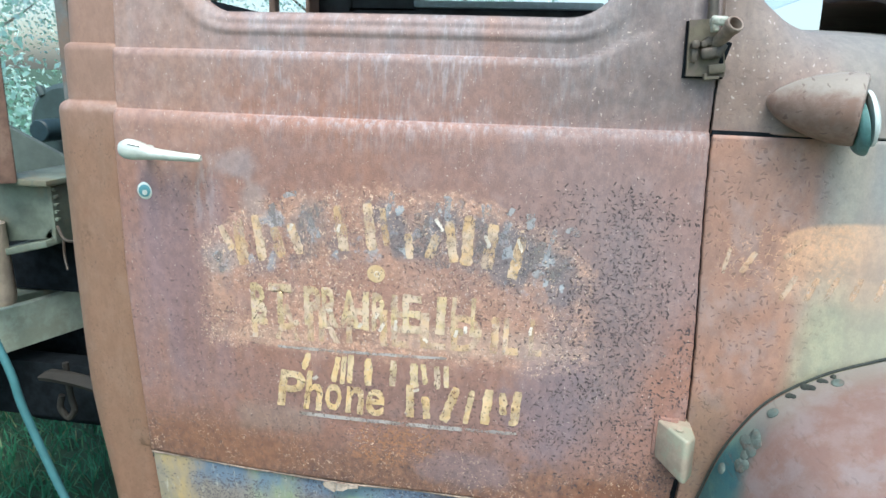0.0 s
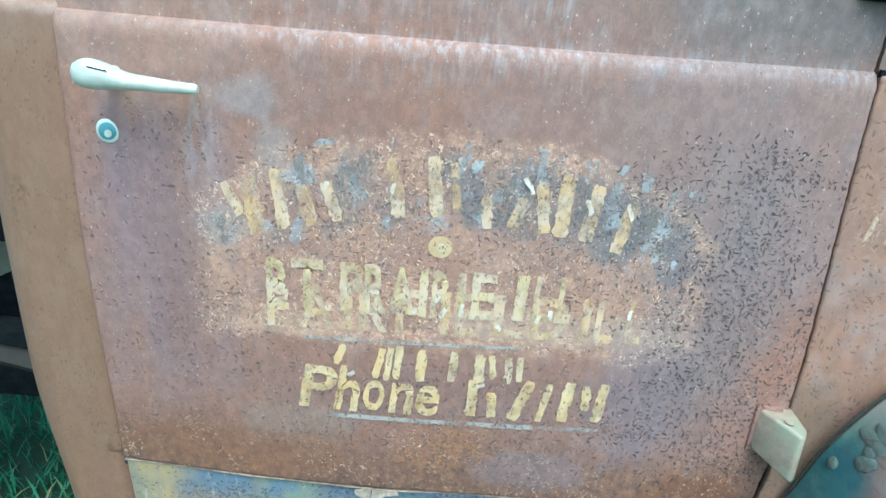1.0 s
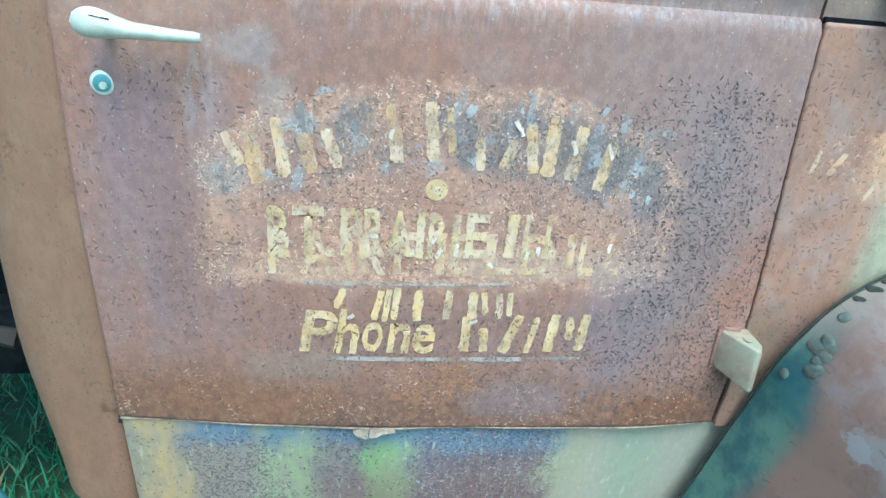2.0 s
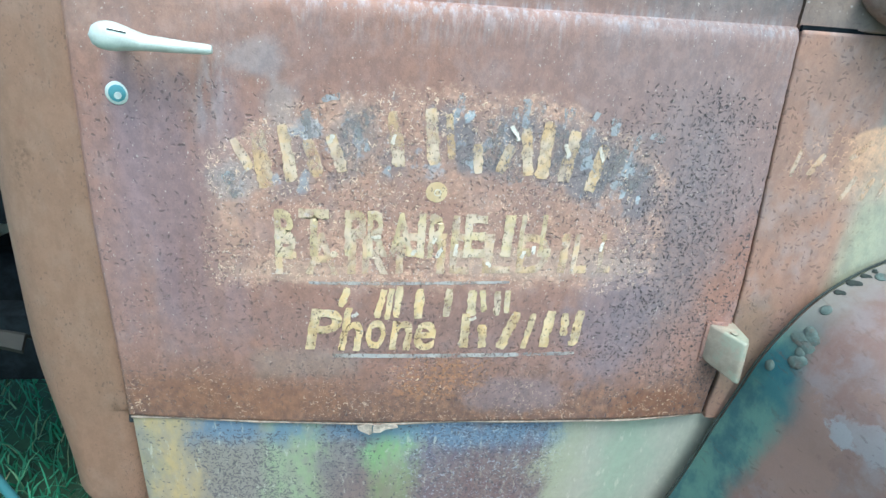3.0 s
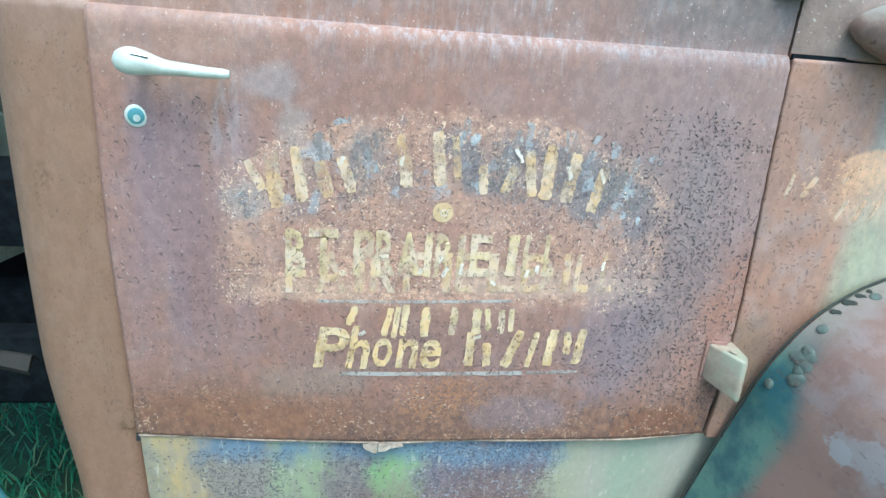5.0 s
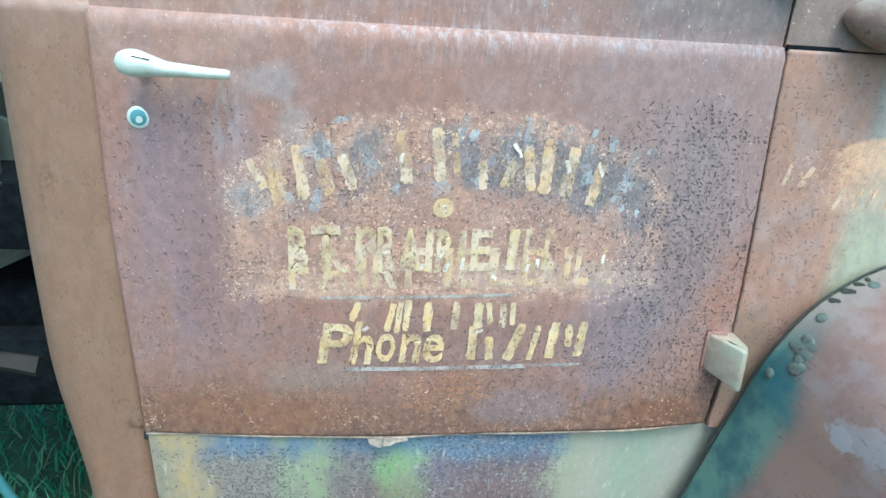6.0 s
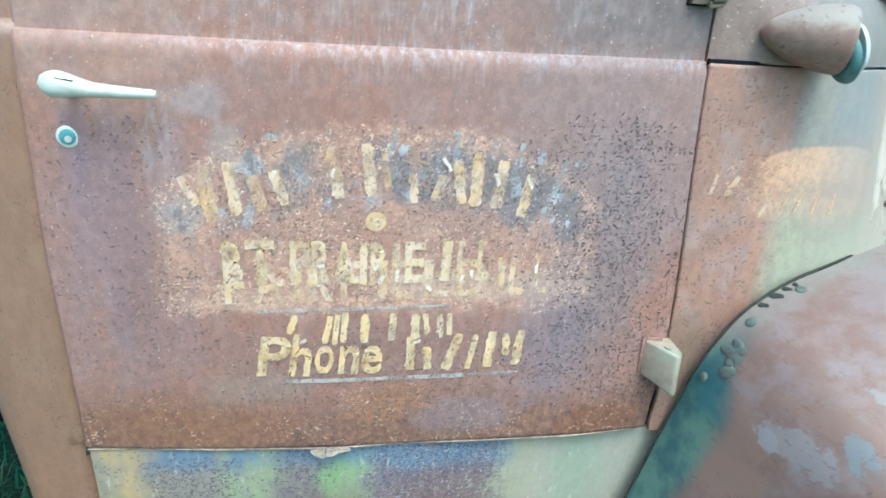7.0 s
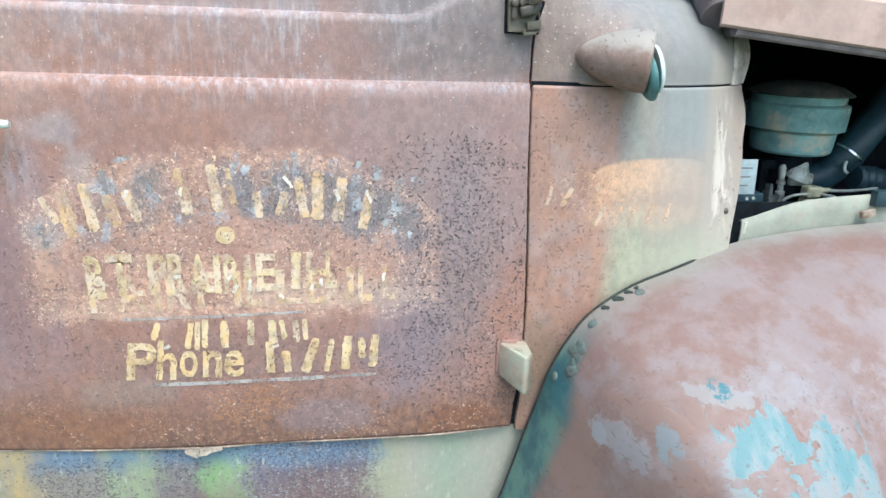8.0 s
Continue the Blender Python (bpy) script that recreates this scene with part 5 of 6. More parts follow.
def on_cowl(bm, lift=0.0012):
    for v in bm.verts:
        v.co.y = cowl_y(v.co.x, v.co.z) - lift
    return bm


for a, b, w in (((0.518, 1.272), (0.512, 1.232), 0.006), ((0.552, 1.268), (0.536, 1.236), 0.009), ((0.610, 1.238), (0.594, 1.200), 0.009), ((0.640, 1.236), (0.628, 1.200), 0.008),
                ((0.668, 1.238), (0.654, 1.202), 0.008), ((0.700, 1.238), (0.690, 1.204), 0.009), ((0.735, 1.238), (0.725, 1.204), 0.009), ((0.62, 1.29), (0.59, 1.262), 0.009)):
    part("painted_stroke", on_cowl(bar_bm(a, b, w)), M_FAINT, cowl, "faint orange sign-painted stroke", False)


# ---- lower hinge cover ----
def hinge_bm():
    bm = bmesh.new()
    pts = []
    for x, y, lo, hi, back in ((0.446, 0.012, 0.929, 0.993, 0.992), (0.481, -0.038, 0.914, 0.986, 0.990), (0.497, -0.012, 0.916, 0.984, 0.988)):
        pts.append([bm.verts.new(p) for p in ((x, 0.060, lo + 0.02), (x, y, lo), (x, y + 0.003, hi), (x, 0.060, back))])
    for a, b in zip(pts, pts[1:]):
        for k in range(4):
            bm.faces.new((a[k], a[(k + 1) % 4], b[(k + 1) % 4], b[k]))
    bm.faces.new(pts[0])
    bm.faces.new(pts[-1])
    bmesh.ops.recalc_face_normals(bm, faces=bm.faces)
    nose = [e for e in bm.edges if all(0.475 < v.co.x < 0.49 and v.co.y < 0 for v in e.verts)]
    bmesh.ops.bevel(bm, geom=nose, offset=0.011, segments=5, affect="EDGES", profile=0.5)
    rims = [e for e in bm.edges if len(e.link_faces) == 2 and e.link_faces[0].normal.angle(e.link_faces[1].normal) > 0.7]
    bmesh.ops.bevel(bm, geom=rims, offset=0.0045, segments=3, affect="EDGES", profile=0.5)
    return bm


hinge = part("door_hinge", hinge_bm(), M_HINGE, truck, "tan-painted cast door hinge")
part("hinge_pin", lathe([(0, 0.0062), (0.0006, 0.0062), (0.0010, 0.0050), (0.0006, 0.0030)], aim((0.474, -0.004, 0.9905), (0.05, -0.12, 1)), 16), M_HINGE, hinge)
part("hinge_leaf", box((0.036, 0.006, 0.072), (0.4585, 0.022, 0.9595), 0.002), M_DOOR, hinge)

# ---- mirror bracket at the upper hinge ----
plate = shell([[(0.4245 + 0.0535 * u + 0.003 * (1 - w) * (1 - u) - 0.022 * w * w * u, 0.0245 + 0.002 * math.sin(3 * u), 1.5085 + 0.073 * w + 0.003 * u * w) for u in spread(0, 1, 8)] for w in spread(0, 1, 10)], (0.001, 0.012, 0))
bracket = part("mirror_bracket", plate, M_OLIVETAN, truck, "olive-tan mirror bracket with a round socket at the upper hinge")
part("bracket_shim", shell([[(0.4240 + 0.0545 * u - 0.020 * w * w * u, 0.0350, 1.5060 + 0.0755 * w) for u in spread(0, 1, 4)] for w in spread(0, 1, 6)], (0, 0.016, 0)), M_DARK, bracket)
part("bracket_socket", lathe([(0.0, 0.0075), (0.004, 0.0088), (0.030, 0.0096), (0.038, 0.0100), (0.040, 0.0116), (0.0455, 0.0118), (0.0470, 0.0108), (0.0470, 0.0090), (0.044, 0.0084), (0.012, 0.0080)], aim((0.4610, 0.0245, 1.5500), (0.30, -0.80, 0.56)), 28), M_SOCKET, bracket, "open round mirror socket with a bright rim")
# dark disc standing for the shade inside the socket
part("socket_floor", lathe([(0, 0.0082), (0.001, 0.0001)], aim((0.4650, 0.0135, 1.5578), (0.30, -0.80, 0.56)), 20, False), M_DARK, bracket)
part("bracket_clamp", merge(box((0.022, 0.014, 0.012), (0, 0, 0), 0.004, pose(0.4590, 0.008, 1.5800, 10, 4, -12), 3), box((0.010, 0.012, 0.018), (0, 0, 0), 0.003, pose(0.4535, 0.010, 1.5745, 5, -12, 0), 3)), M_CAST, bracket, "pale scraped clamp")
for x, z, r in ((0.4340, 1.5490, 0.0062), (0.4455, 1.5500, 0.0056), (0.4515, 1.5535, 0.0066)):
    part("bracket_nut", lathe([(0, r), (0.007, r), (0.010, r * 0.85), (0.011, r * 0.4)], aim((x, 0.0265, z), (0.05, -1, 0.10)), 12), M_STEEL, bracket)
part("bracket_strap", box((0.008, 0.007, 0.020), (0.4345, 0.0225, 1.5370), 0.002), M_STEEL, bracket)
part("bracket_yoke", merge(box((0.025, 0.012, 0.016), (0, 0, 0), 0.005, pose(0.4545, 0.0190, 1.5395, 0, -14, 0), 3), box((0.010, 0.014, 0.020), (0, 0, 0), 0.004, pose(0.4670, 0.0180, 1.5425, 0, 24, 0), 3)), M_STEEL, bracket, "cast yoke under the mirror socket")
# dark box added for the shadow at the bracket's right
part("bracket_shade", box((0.008, 0.010, 0.030), (0, 0, 0), 0.002, pose(0.4755, 0.0300, 1.5400, 0, 16, 0)), M_DARK, bracket)
part("bracket_hook", merge(box((0.022, 0.006, 0.012), (0, 0, 0), 0.002, pose(0.4660, 0.0205, 1.5190, 0, -8, 0)), box((0.020, 0.008, 0.0045), (0, 0, 0), 0.0015, pose(0.4600, 0.0200, 1.5068, 0, -6, 0)), box((0.004, 0.008, 0.008), (0.4515, 0.0200, 1.5085), 0.0015)), M_OLIVETAN, bracket, "tan hooked tab")
part("mirror_rod", tube([(0.4555, 0.034, 1.582), (0.454, 0.045, 1.66), (0.452, 0.055, 1.76)], 0.007, 10, 14), M_STEEL, bracket, "short dark mirror rod")

# ---- cowl lamp ----
lamp = part("cowl_lamp", lathe([(0.0, 0.003), (0.003, 0.009), (0.013, 0.019), (0.031, 0.030), (0.054, 0.039), (0.077, 0.0445), (0.096, 0.0465), (0.108, 0.0465), (0.112, 0.045), (0.1135, 0.038)], aim((0.5355, 0.020, 1.479), (0.104, -0.0455, -0.007)), 40), M_LAMP, truck, "bullet-shaped rusted cowl lamp with a slipped lens")
# the glass's white sky reflection and teal shaded back, coloured as two parts
lens = part("lens", lathe([(-0.001, 0.0365), (0.001, 0.0370), (0.004, 0.0360), (0.0075, 0.030), (0.0095, 0.016), (0.010, 0.002)], aim((0.6435, -0.0298, 1.4620), (1, -0.13, 0.20)), 36), M_LENS, lamp, "white slipped lamp lens with the sky's reflection in its colour")
part("lens_back", lathe([(-0.012, 0.024), (-0.011, 0.030), (-0.007, 0.0342), (-0.003, 0.0358), (-0.001, 0.0360)], aim((0.6405, -0.0305, 1.4510), (1, -0.13, 0.20)), 36), M_LENSBACK, lamp, "teal ring standing for the lens's shaded back")
part("lamp_foot", lathe([(0, 0.024), (0.02, 0.018), (0.05, 0.016)], aim((0.585, 0.050, 1.478), (0, -1, 0)), 20), M_LAMP, lamp)


# ---- front fender ----
FENDER = [(0.438, 0.042, 0.53), (0.480, 0.028, 0.695), (0.500, 0.018, 0.790), (0.518, 0.010, 0.866), (0.535, 0.001, 0.940), (0.559, -0.007, 1.001), (0.596, -0.008, 1.053), (0.668, 0.003, 1.095),
          (0.752, 0.018, 1.121), (0.832, 0.038, 1.142), (0.905, 0.068, 1.157), (1.12, 0.082, 1.180), (1.35, 0.090, 1.175), (1.58, 0.095, 1.05), (1.72, 0.100, 0.85)]
HUB = Vector((1.08, 0, 0.46))


def fender_point(s, a):
    p = spline(FENDER, s)
    into = (HUB - Vector((p.x, 0, p.z))).normalized()
    out, drop = 0.46, 0.47
    if a <= math.pi / 2:
        return p + Vector((0, -out * math.sin(a), 0)) + into * drop * (0.12 * math.sin(a) + 0.88 * (1 - math.cos(a)))
    return p + Vector((0, -out + 0.01 * (a - math.pi / 2), 0)) + into * (drop + 0.12 * (a - math.pi / 2))


def fender_bm():
    ring = spread(0, math.pi / 2, 34) + spread(math.pi / 2, math.pi / 2 + 0.5, 4)[1:]
    rows = [[fender_point(s, a) for a in ring] for s in spread(0, 1, 110)]
    return shell(rows, (0.006, 0.003, -0.006))


fender = part("front_fender", fender_bm(), M_FENDER, truck, "rosy rusted front fender with peeling lavender and teal paint")
rim = fender.data.attributes.new("rim", "FLOAT", "POINT")
rim.data.foreach_set("value", [min(1.0, (k % 39) / 6.0) for k in range(len(fender.data.vertices))])
part("fender_welt", tube([spline(FENDER, t) + Vector((-0.001, 0.004, 0.001)) for t in spread(0.03, 0.68, 30)], 0.0020, 6, 110), M_WELT, fender, "dark welt along the fender joint")


def fender_frame(s, a):
    p = fender_point(s, a)
    n = (fender_point(s + 0.004, a) - p).cross(fender_point(s, a + 0.02) - p).normalized()
    return aim(p, n if n.dot(p - HUB) > 0 else -n)


for s, a in ((0.289, 0.040), (0.341, 0.090), (0.420, 0.045), (0.505, 0.045)):
    part("fender_bolt", lathe([(-0.002, 0.0090), (0.0012, 0.0085), (0.0030, 0.0062), (0.0036, 0.003)], fender_frame(s, a), 16), M_CRUST, fender, "paint-crusted bolt head")
rng = random.Random(5)
for s, a, r in ((0.326, 0.105, 0.015), (0.356, 0.075, 0.019), (0.372, 0.080, 0.016), (0.452, 0.020, 0.013), (0.474, 0.016, 0.017), (0.492, 0.014, 0.012), (0.506, 0.014, 0.009)):
    bm = lathe([(0.0002, r), (0.0014, r * 0.90), (0.0026, r * 0.66), (0.0030, r * 0.35), (0.0028, 0.001)], None, 26)
    off = rng.uniform(0, 9)
    for v in bm.verts:
        w = math.atan2(v.co.y, v.co.x)
        k = 1 + 0.22 * math.sin(2 * w + off) + 0.10 * math.sin(3 * w + 2 * off) + rng.uniform(-0.10, 0.10)
        v.co = Vector((v.co.x * k, v.co.y * k * 0.7, v.co.z + rng.uniform(-0.0003, 0.0008)))
    bm.transform(fender_frame(s, a) @ Matrix.Scale(1.0 if s < 0.40 else 0.62, 4))
    part("sealer_crust", bm, M_CRUST if s < 0.40 else M_WELT, fender, "crust of old sealer" if s < 0.40 else "dark torn piece of welt")

# ---- engine bay ----
rows = []
for s in spread(0.712, 0.95, 30):
    p = spline(FENDER, s) + Vector((0.004, 0, 0))
    h = 0.037 + 0.017 * step(p.x, 0.90, 1.04)
    rows.append([(p.x, p.y + 0.010, p.z - 0.02), (p.x, p.y + 0.0085, p.z + h * 0.5), (p.x, p.y + 0.010, p.z + h - 0.003), (p.x, p.y + 0.0125, p.z + h), (p.x, p.y + 0.017, p.z + h - 0.001)])
ledge = part("hood_ledge", shell(rows, (0, 0.003, -0.003)), M_LEDGE, truck, "faded olive hood ledge above the fender")
part("ledge_chip", box((0.004, 0.003, 0.022), (0, 0, 0), 0.001, pose(0.9125, 0.0775, 1.179, 0, 6, 0)), M_CHIP, ledge, "white paint left on the ledge's end")
part("hood_latch", box((0.045, 0.020, 0.032), (1.196, 0.088, 1.231), 0.005), M_BLUE, ledge, "blue-grey hood latch")
part("latch_tab", box((0.028, 0.010, 0.015), (0, 0, 0), 0.003, pose(1.163, 0.080, 1.203, 0, -12, 0)), M_LIP, ledge, "dull brown latch tab")
# near-black panels; the far ones are widened to shut daylight out of the bay
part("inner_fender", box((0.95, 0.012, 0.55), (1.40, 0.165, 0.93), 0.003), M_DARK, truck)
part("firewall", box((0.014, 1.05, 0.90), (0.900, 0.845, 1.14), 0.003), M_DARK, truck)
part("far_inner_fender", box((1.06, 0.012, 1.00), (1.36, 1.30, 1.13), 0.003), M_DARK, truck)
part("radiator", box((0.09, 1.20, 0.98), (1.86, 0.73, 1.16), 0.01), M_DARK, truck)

cleaner_at = (1.222, 0.42, 1.264)
cleaner = part("air_cleaner", lathe([(0.0, 0.050), (0.0, 0.082), (0.006, 0.088), (0.048, 0.092), (0.052, 0.098), (0.056, 0.108), (0.108, 0.110), (0.112, 0.107), (0.114, 0.100), (0.132, 0.100)], Matrix.Translation(cleaner_at), 48), M_CLEANER, truck, "round faded teal oil-bath air cleaner")
part("cleaner_lid", lathe([(0.131, 0.112), (0.134, 0.1135), (0.137, 0.110), (0.150, 0.088), (0.158, 0.055), (0.161, 0.02), (0.161, 0.001)], Matrix.Translation(cleaner_at), 48), M_LID, cleaner, "domed dusty dark lid")
part("cleaner_neck", lathe([(-0.10, 0.045), (0.0, 0.055)], Matrix.Translation(cleaner_at), 24), M_DARK, cleaner)
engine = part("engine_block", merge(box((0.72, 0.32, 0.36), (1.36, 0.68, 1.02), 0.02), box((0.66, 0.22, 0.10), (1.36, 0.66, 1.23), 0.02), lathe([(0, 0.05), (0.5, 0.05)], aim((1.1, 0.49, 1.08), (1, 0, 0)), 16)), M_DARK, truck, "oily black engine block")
part("radiator_hose", tube([(1.318, 0.40, 1.225), (1.345, 0.38, 1.262), (1.40, 0.38, 1.340), (1.50, 0.42, 1.42), (1.75, 0.50, 1.47)], 0.036, 16, 28), M_RUBBER, engine, "thick black rubber hose")
part("hose_clamp", lathe([(0, 0.0365), (0.001, 0.0385), (0.006, 0.0385), (0.007, 0.0365)], aim((1.345, 0.380, 1.262), (0.55, -0.08, 0.75)), 24), M_CLAMP, engine, "bright steel hose clamp")
part("clamp_screw", tube([(1.318, 0.345, 1.252), (1.310, 0.338, 1.244), (1.311, 0.336, 1.234), (1.320, 0.338, 1.228)], 0.0035, 8, 16), M_CHROME, engine)
part("elbow", tube([(1.18, 0.46, 1.17), (1.25, 0.42, 1.195), (1.30, 0.40, 1.205), (1.33, 0.39, 1.235)], 0.036, 16, 18), M_RUBBER, engine, "black rubber elbow")
part("corrugated_sleeve", lathe([(0, 0.026), (0.010, 0.030), (0.020, 0.026), (0.030, 0.030), (0.040, 0.026), (0.050, 0.030), (0.060, 0.026), (0.10, 0.024)], aim((1.355, 0.355, 1.214), (1, 0.02, -0.08)), 20), M_BLUE, engine, "ribbed blue-black sleeve")
part("carburettor", merge(box((0.060, 0.06, 0.030), (1.232, 0.395, 1.205), 0.008), lathe([(0, 0.034), (0.02, 0.028), (0.045, 0.012)], aim((1.222, 0.385, 1.205), (0.35, -0.1, 1)), 16), box((0.05, 0.03, 0.05), (1.20, 0.41, 1.165), 0.006)), M_CAST, engine, "grey cast carburettor")
part("brass_fitting", merge(box((0.036, 0.028, 0.026), (1.240, 0.340, 1.184), 0.006, None, 3), box((0.024, 0.026, 0.026), (1.236, 0.345, 1.156), 0.005), lathe([(0, 0.009), (0.006, 0.010), (0.012, 0.007), (0.03, 0.005)], aim((1.256, 0.340, 1.186), (1, 0, 0.05)), 10)), M_DUST, engine, "dull brass fuel fitting")
part("filter_stem", lathe([(0.0, 0.0075), (0.02, 0.0075), (0.022, 0.0105), (0.030, 0.0105), (0.032, 0.0067), (0.045, 0.0067), (0.048, 0.0097), (0.054, 0.0097), (0.057, 0.0067), (0.085, 0.0083), (0.092, 0.0053)], Matrix.Translation((1.178, 0.36, 1.150)) @ pose(0, 0, 0, 0, -4, 0), 16), M_CAST, engine, "pale ribbed fuel filter")
part("fuel_pipe", tube([(1.160, 0.35, 1.10), (1.164, 0.34, 1.150), (1.180, 0.33, 1.174), (1.225, 0.33, 1.180), (1.29, 0.33, 1.174), (1.34, 0.34, 1.15)], 0.0036, 8, 40), M_CAST, engine, "thin bent fuel pipe")
part("link_rod", tube([(1.272, 0.34, 1.186), (1.33, 0.33, 1.188), (1.40, 0.33, 1.194)], 0.0032, 8, 16), M_CAST, engine)
part("ignition_wire", tube([(1.05, 0.30, 1.05), (1.07, 0.26, 1.14), (1.085, 0.27, 1.18), (1.12, 0.32, 1.15), (1.17, 0.38, 1.13)], 0.0035, 6, 30), M_RUBBER, engine)
part("ignition_wire", tube([(1.06, 0.28, 1.05), (1.065, 0.24, 1.15), (1.055, 0.26, 1.17), (1.04, 0.30, 1.08)], 0.0032, 6, 30), M_CAST, engine)
part("ignition_coil", lathe([(0, 0.022), (0.07, 0.022), (0.072, 0.014), (0.09, 0.012)], Matrix.Translation((1.035, 0.28, 1.12)), 16), M_RUBBER, engine, "black ignition coil")
part("bulkhead_bracket", merge(box((0.02, 0.02, 0.07), (1.15, 0.40, 1.21), 0.004), box((0.05, 0.015, 0.02), (1.165, 0.40, 1.235), 0.004)), M_DARK, engine)
block = part("terminal_block", box((0.060, 0.03, 0.045), (0.985, 0.20, 1.195), 0.004), M_RUBBER, truck, "black terminal block beside the firewall")
for x, z in ((0.978, 1.207), (0.992, 1.208), (0.990, 1.190)):
    part("terminal_screw", lathe([(0, 0.0035), (0.002, 0.003)], aim((x, 0.1848, z), (0, -1, 0)), 10), M_CHROME, block)
tag = part("tin_tag", box((0.056, 0.004, 0.068), (0, 0, 0), 0.001, pose(0.940, 0.158, 1.257, 0, -3, -12)), M_TAG, truck, "pale tin plate fixed beside the firewall")
for k in range(3):
    part("tag_bar", box((0.024 - 0.004 * k, 0.0015, 0.0028), (0, 0, 0), 0.0005, pose(0.946, 0.1550, 1.275 - 0.017 * k, 0, -3, -12)), M_GREY, tag)


# ---- hood, standing a little open above the bay ----
def hood_bm():
    rows = []
    for x in spread(0.795, 1.90, 24):
        row = []
        for k in range(27):
            t = k / 26
            if t < 0.22:
                y, z, fore = 0.064, 1.533 + 0.075 * t / 0.22, 0.0
            else:
                a = (t - 0.22) / 0.78
                y = 0.064 + 1.30 * a
                z = 1.608 + 0.085 * math.sin(math.pi * a) ** 0.8
                fore = 0.42 * max(a - 0.42, 0) * (1.9 - x)
            row.append((x + fore, y + 0.02 * (x - 0.8), z - 0.030 * (x - 0.795) / 0.31 * (1 - t)))
        rows.append(row)
    return shell(rows, (0, 0.006, -0.004))


hood = part("hood", hood_bm(), M_HOOD, truck, "rosy rusted hood standing open above the engine")
part("hood_flange", tube([(x, 0.082 + 0.02 * (x - 0.8), 1.527 - 0.0968 * (x - 0.795)) for x in spread(0.83, 1.85, 10)], 0.010, 8, 24), M_FOLD, hood, "mauve-grey folded hood flange")
part("hood_end", tube([(0.800, 0.085, 1.545), (0.800, 0.18, 1.622), (0.800, 0.34, 1.672), (0.800, 0.52, 1.695), (0.805, 0.60, 1.700)], lambda t: 0.030 * (1.0 if t < 0.94 else math.sqrt(max(1 - ((t - 0.94) / 0.065) ** 2, 0.02))), 16, 60), M_DARKRUST, hood, "dark rolled rear edge of the hood")
part("hood_hinge_plate", shell([[(0.770 + 0.060 * u, 0.058 + 0.03 * u + 0.05 * w, 1.600 - 0.075 * u * u - 0.012 * w) for u in spread(0, 1, 8)] for w in spread(0, 1, 4)], (0.006, 0.003, -0.01)), M_DARKRUST, hood, "bent dark hinge plate")

# ---- the rest of the cab ----
CAB_FAR = 1.44
part("cab_floor", box((1.40, 1.36, 0.02), (0.20, 0.74, 0.80), 0.003), M_INSIDE, truck)
rows = [[(x, y, 2.10 + 0.10 * math.sin(math.pi * (y - 0.10) / 1.28) ** 0.6 * (1 - 0.25 * abs((x - 0.0) / 0.6) ** 3)) for y in spread(0.10, 1.38, 20)] for x in spread(-0.56, 0.52, 16)]
part("cab_roof", shell(rows, (0, 0, 0.02)), M_PILLAR, truck)
part("roof_rail", tube([(-0.54, 0.115, 2.09), (-0.2, 0.105, 2.10), (0.2, 0.105, 2.10), (0.50, 0.125, 2.08)], 0.035, 10, 20), M_PILLAR, truck)
part("cab_back", merge(box((0.014, 1.00, 0.95), (-0.565, 0.74, 1.145), 0.004), box((0.014, 1.00, 0.16), (-0.565, 0.74, 2.06), 0.004), box((0.014, 0.20, 0.36), (-0.565, 0.34, 1.80), 0.004), box((0.014, 0.10, 0.36), (-0.565, 1.33, 1.80), 0.004), box((0.02, 0.035, 0.36), (-0.565, 1.00, 1.80), 0.004)), M_PILLAR, truck)
part("back_bead", tube([(-0.560, 0.26, 1.40), (-0.556, 0.24, 1.55), (-0.552, 0.24, 1.75), (-0.550, 0.24, 2.05)], 0.022, 10, 20), M_STEEL, truck, "grey weathered rear seam of the cab")
far_door = part("far_door", merge(box((0.95, 0.02, 0.90), (0.02, CAB_FAR - 0.05, 1.275), 0.004), box((0.24, 0.02, 0.36), (-0.33, CAB_FAR - 0.05, 1.89), 0.004), box((0.08, 0.02, 0.36), (0.455, CAB_FAR - 0.05, 1.89), 0.004)), M_INSIDE, truck)
# pale colour stands in for daylight on the far window's sill
part("window_trim", box((0.62, 0.03, 0.022), (0.09, CAB_FAR - 0.075, 1.735), 0.004), M_TAG, far_door, "pale trim under the far window")
part("far_corner", box((0.13, 0.02, 1.40), (-0.50, CAB_FAR - 0.05, 1.40), 0.004), M_INSIDE, truck)
part("far_cowl", box((0.42, 0.02, 0.92), (0.70, CAB_FAR - 0.06, 1.12), 0.004), M_COWL, truck)
seat = part("bench_seat", merge(box((0.46, 1.15, 0.16), (-0.18, 0.74, 1.12), 0.04, None, 4), box((0.14, 1.15, 0.50), (0, 0, 0), 0.05, pose(-0.42, 0.74, 1.38, 0, -12, 0), 4)), M_INSIDE, truck, "dark worn bench seat")
part("steering_wheel", tube([(0.36 + 0.05 * math.sin(a), 0.40 + 0.21 * math.cos(a), 1.47 + 0.2 * math.sin(a)) for a in spread(0, 2 * math.pi, 16)], 0.012, 8, 64), M_DARK, truck)
part("dashboard", box((0.16, 1.22, 0.22), (0.60, 0.75, 1.46), 0.03, None, 4), M_INSIDE, truck)
part("front_post", tube([(0.505, 0.075, 1.50), (0.497, 0.085, 1.60), (0.47, 0.105, 1.80), (0.43, 0.120, 2.09)], 0.036, 14, 20), M_COWL, truck, "rusted windshield post")
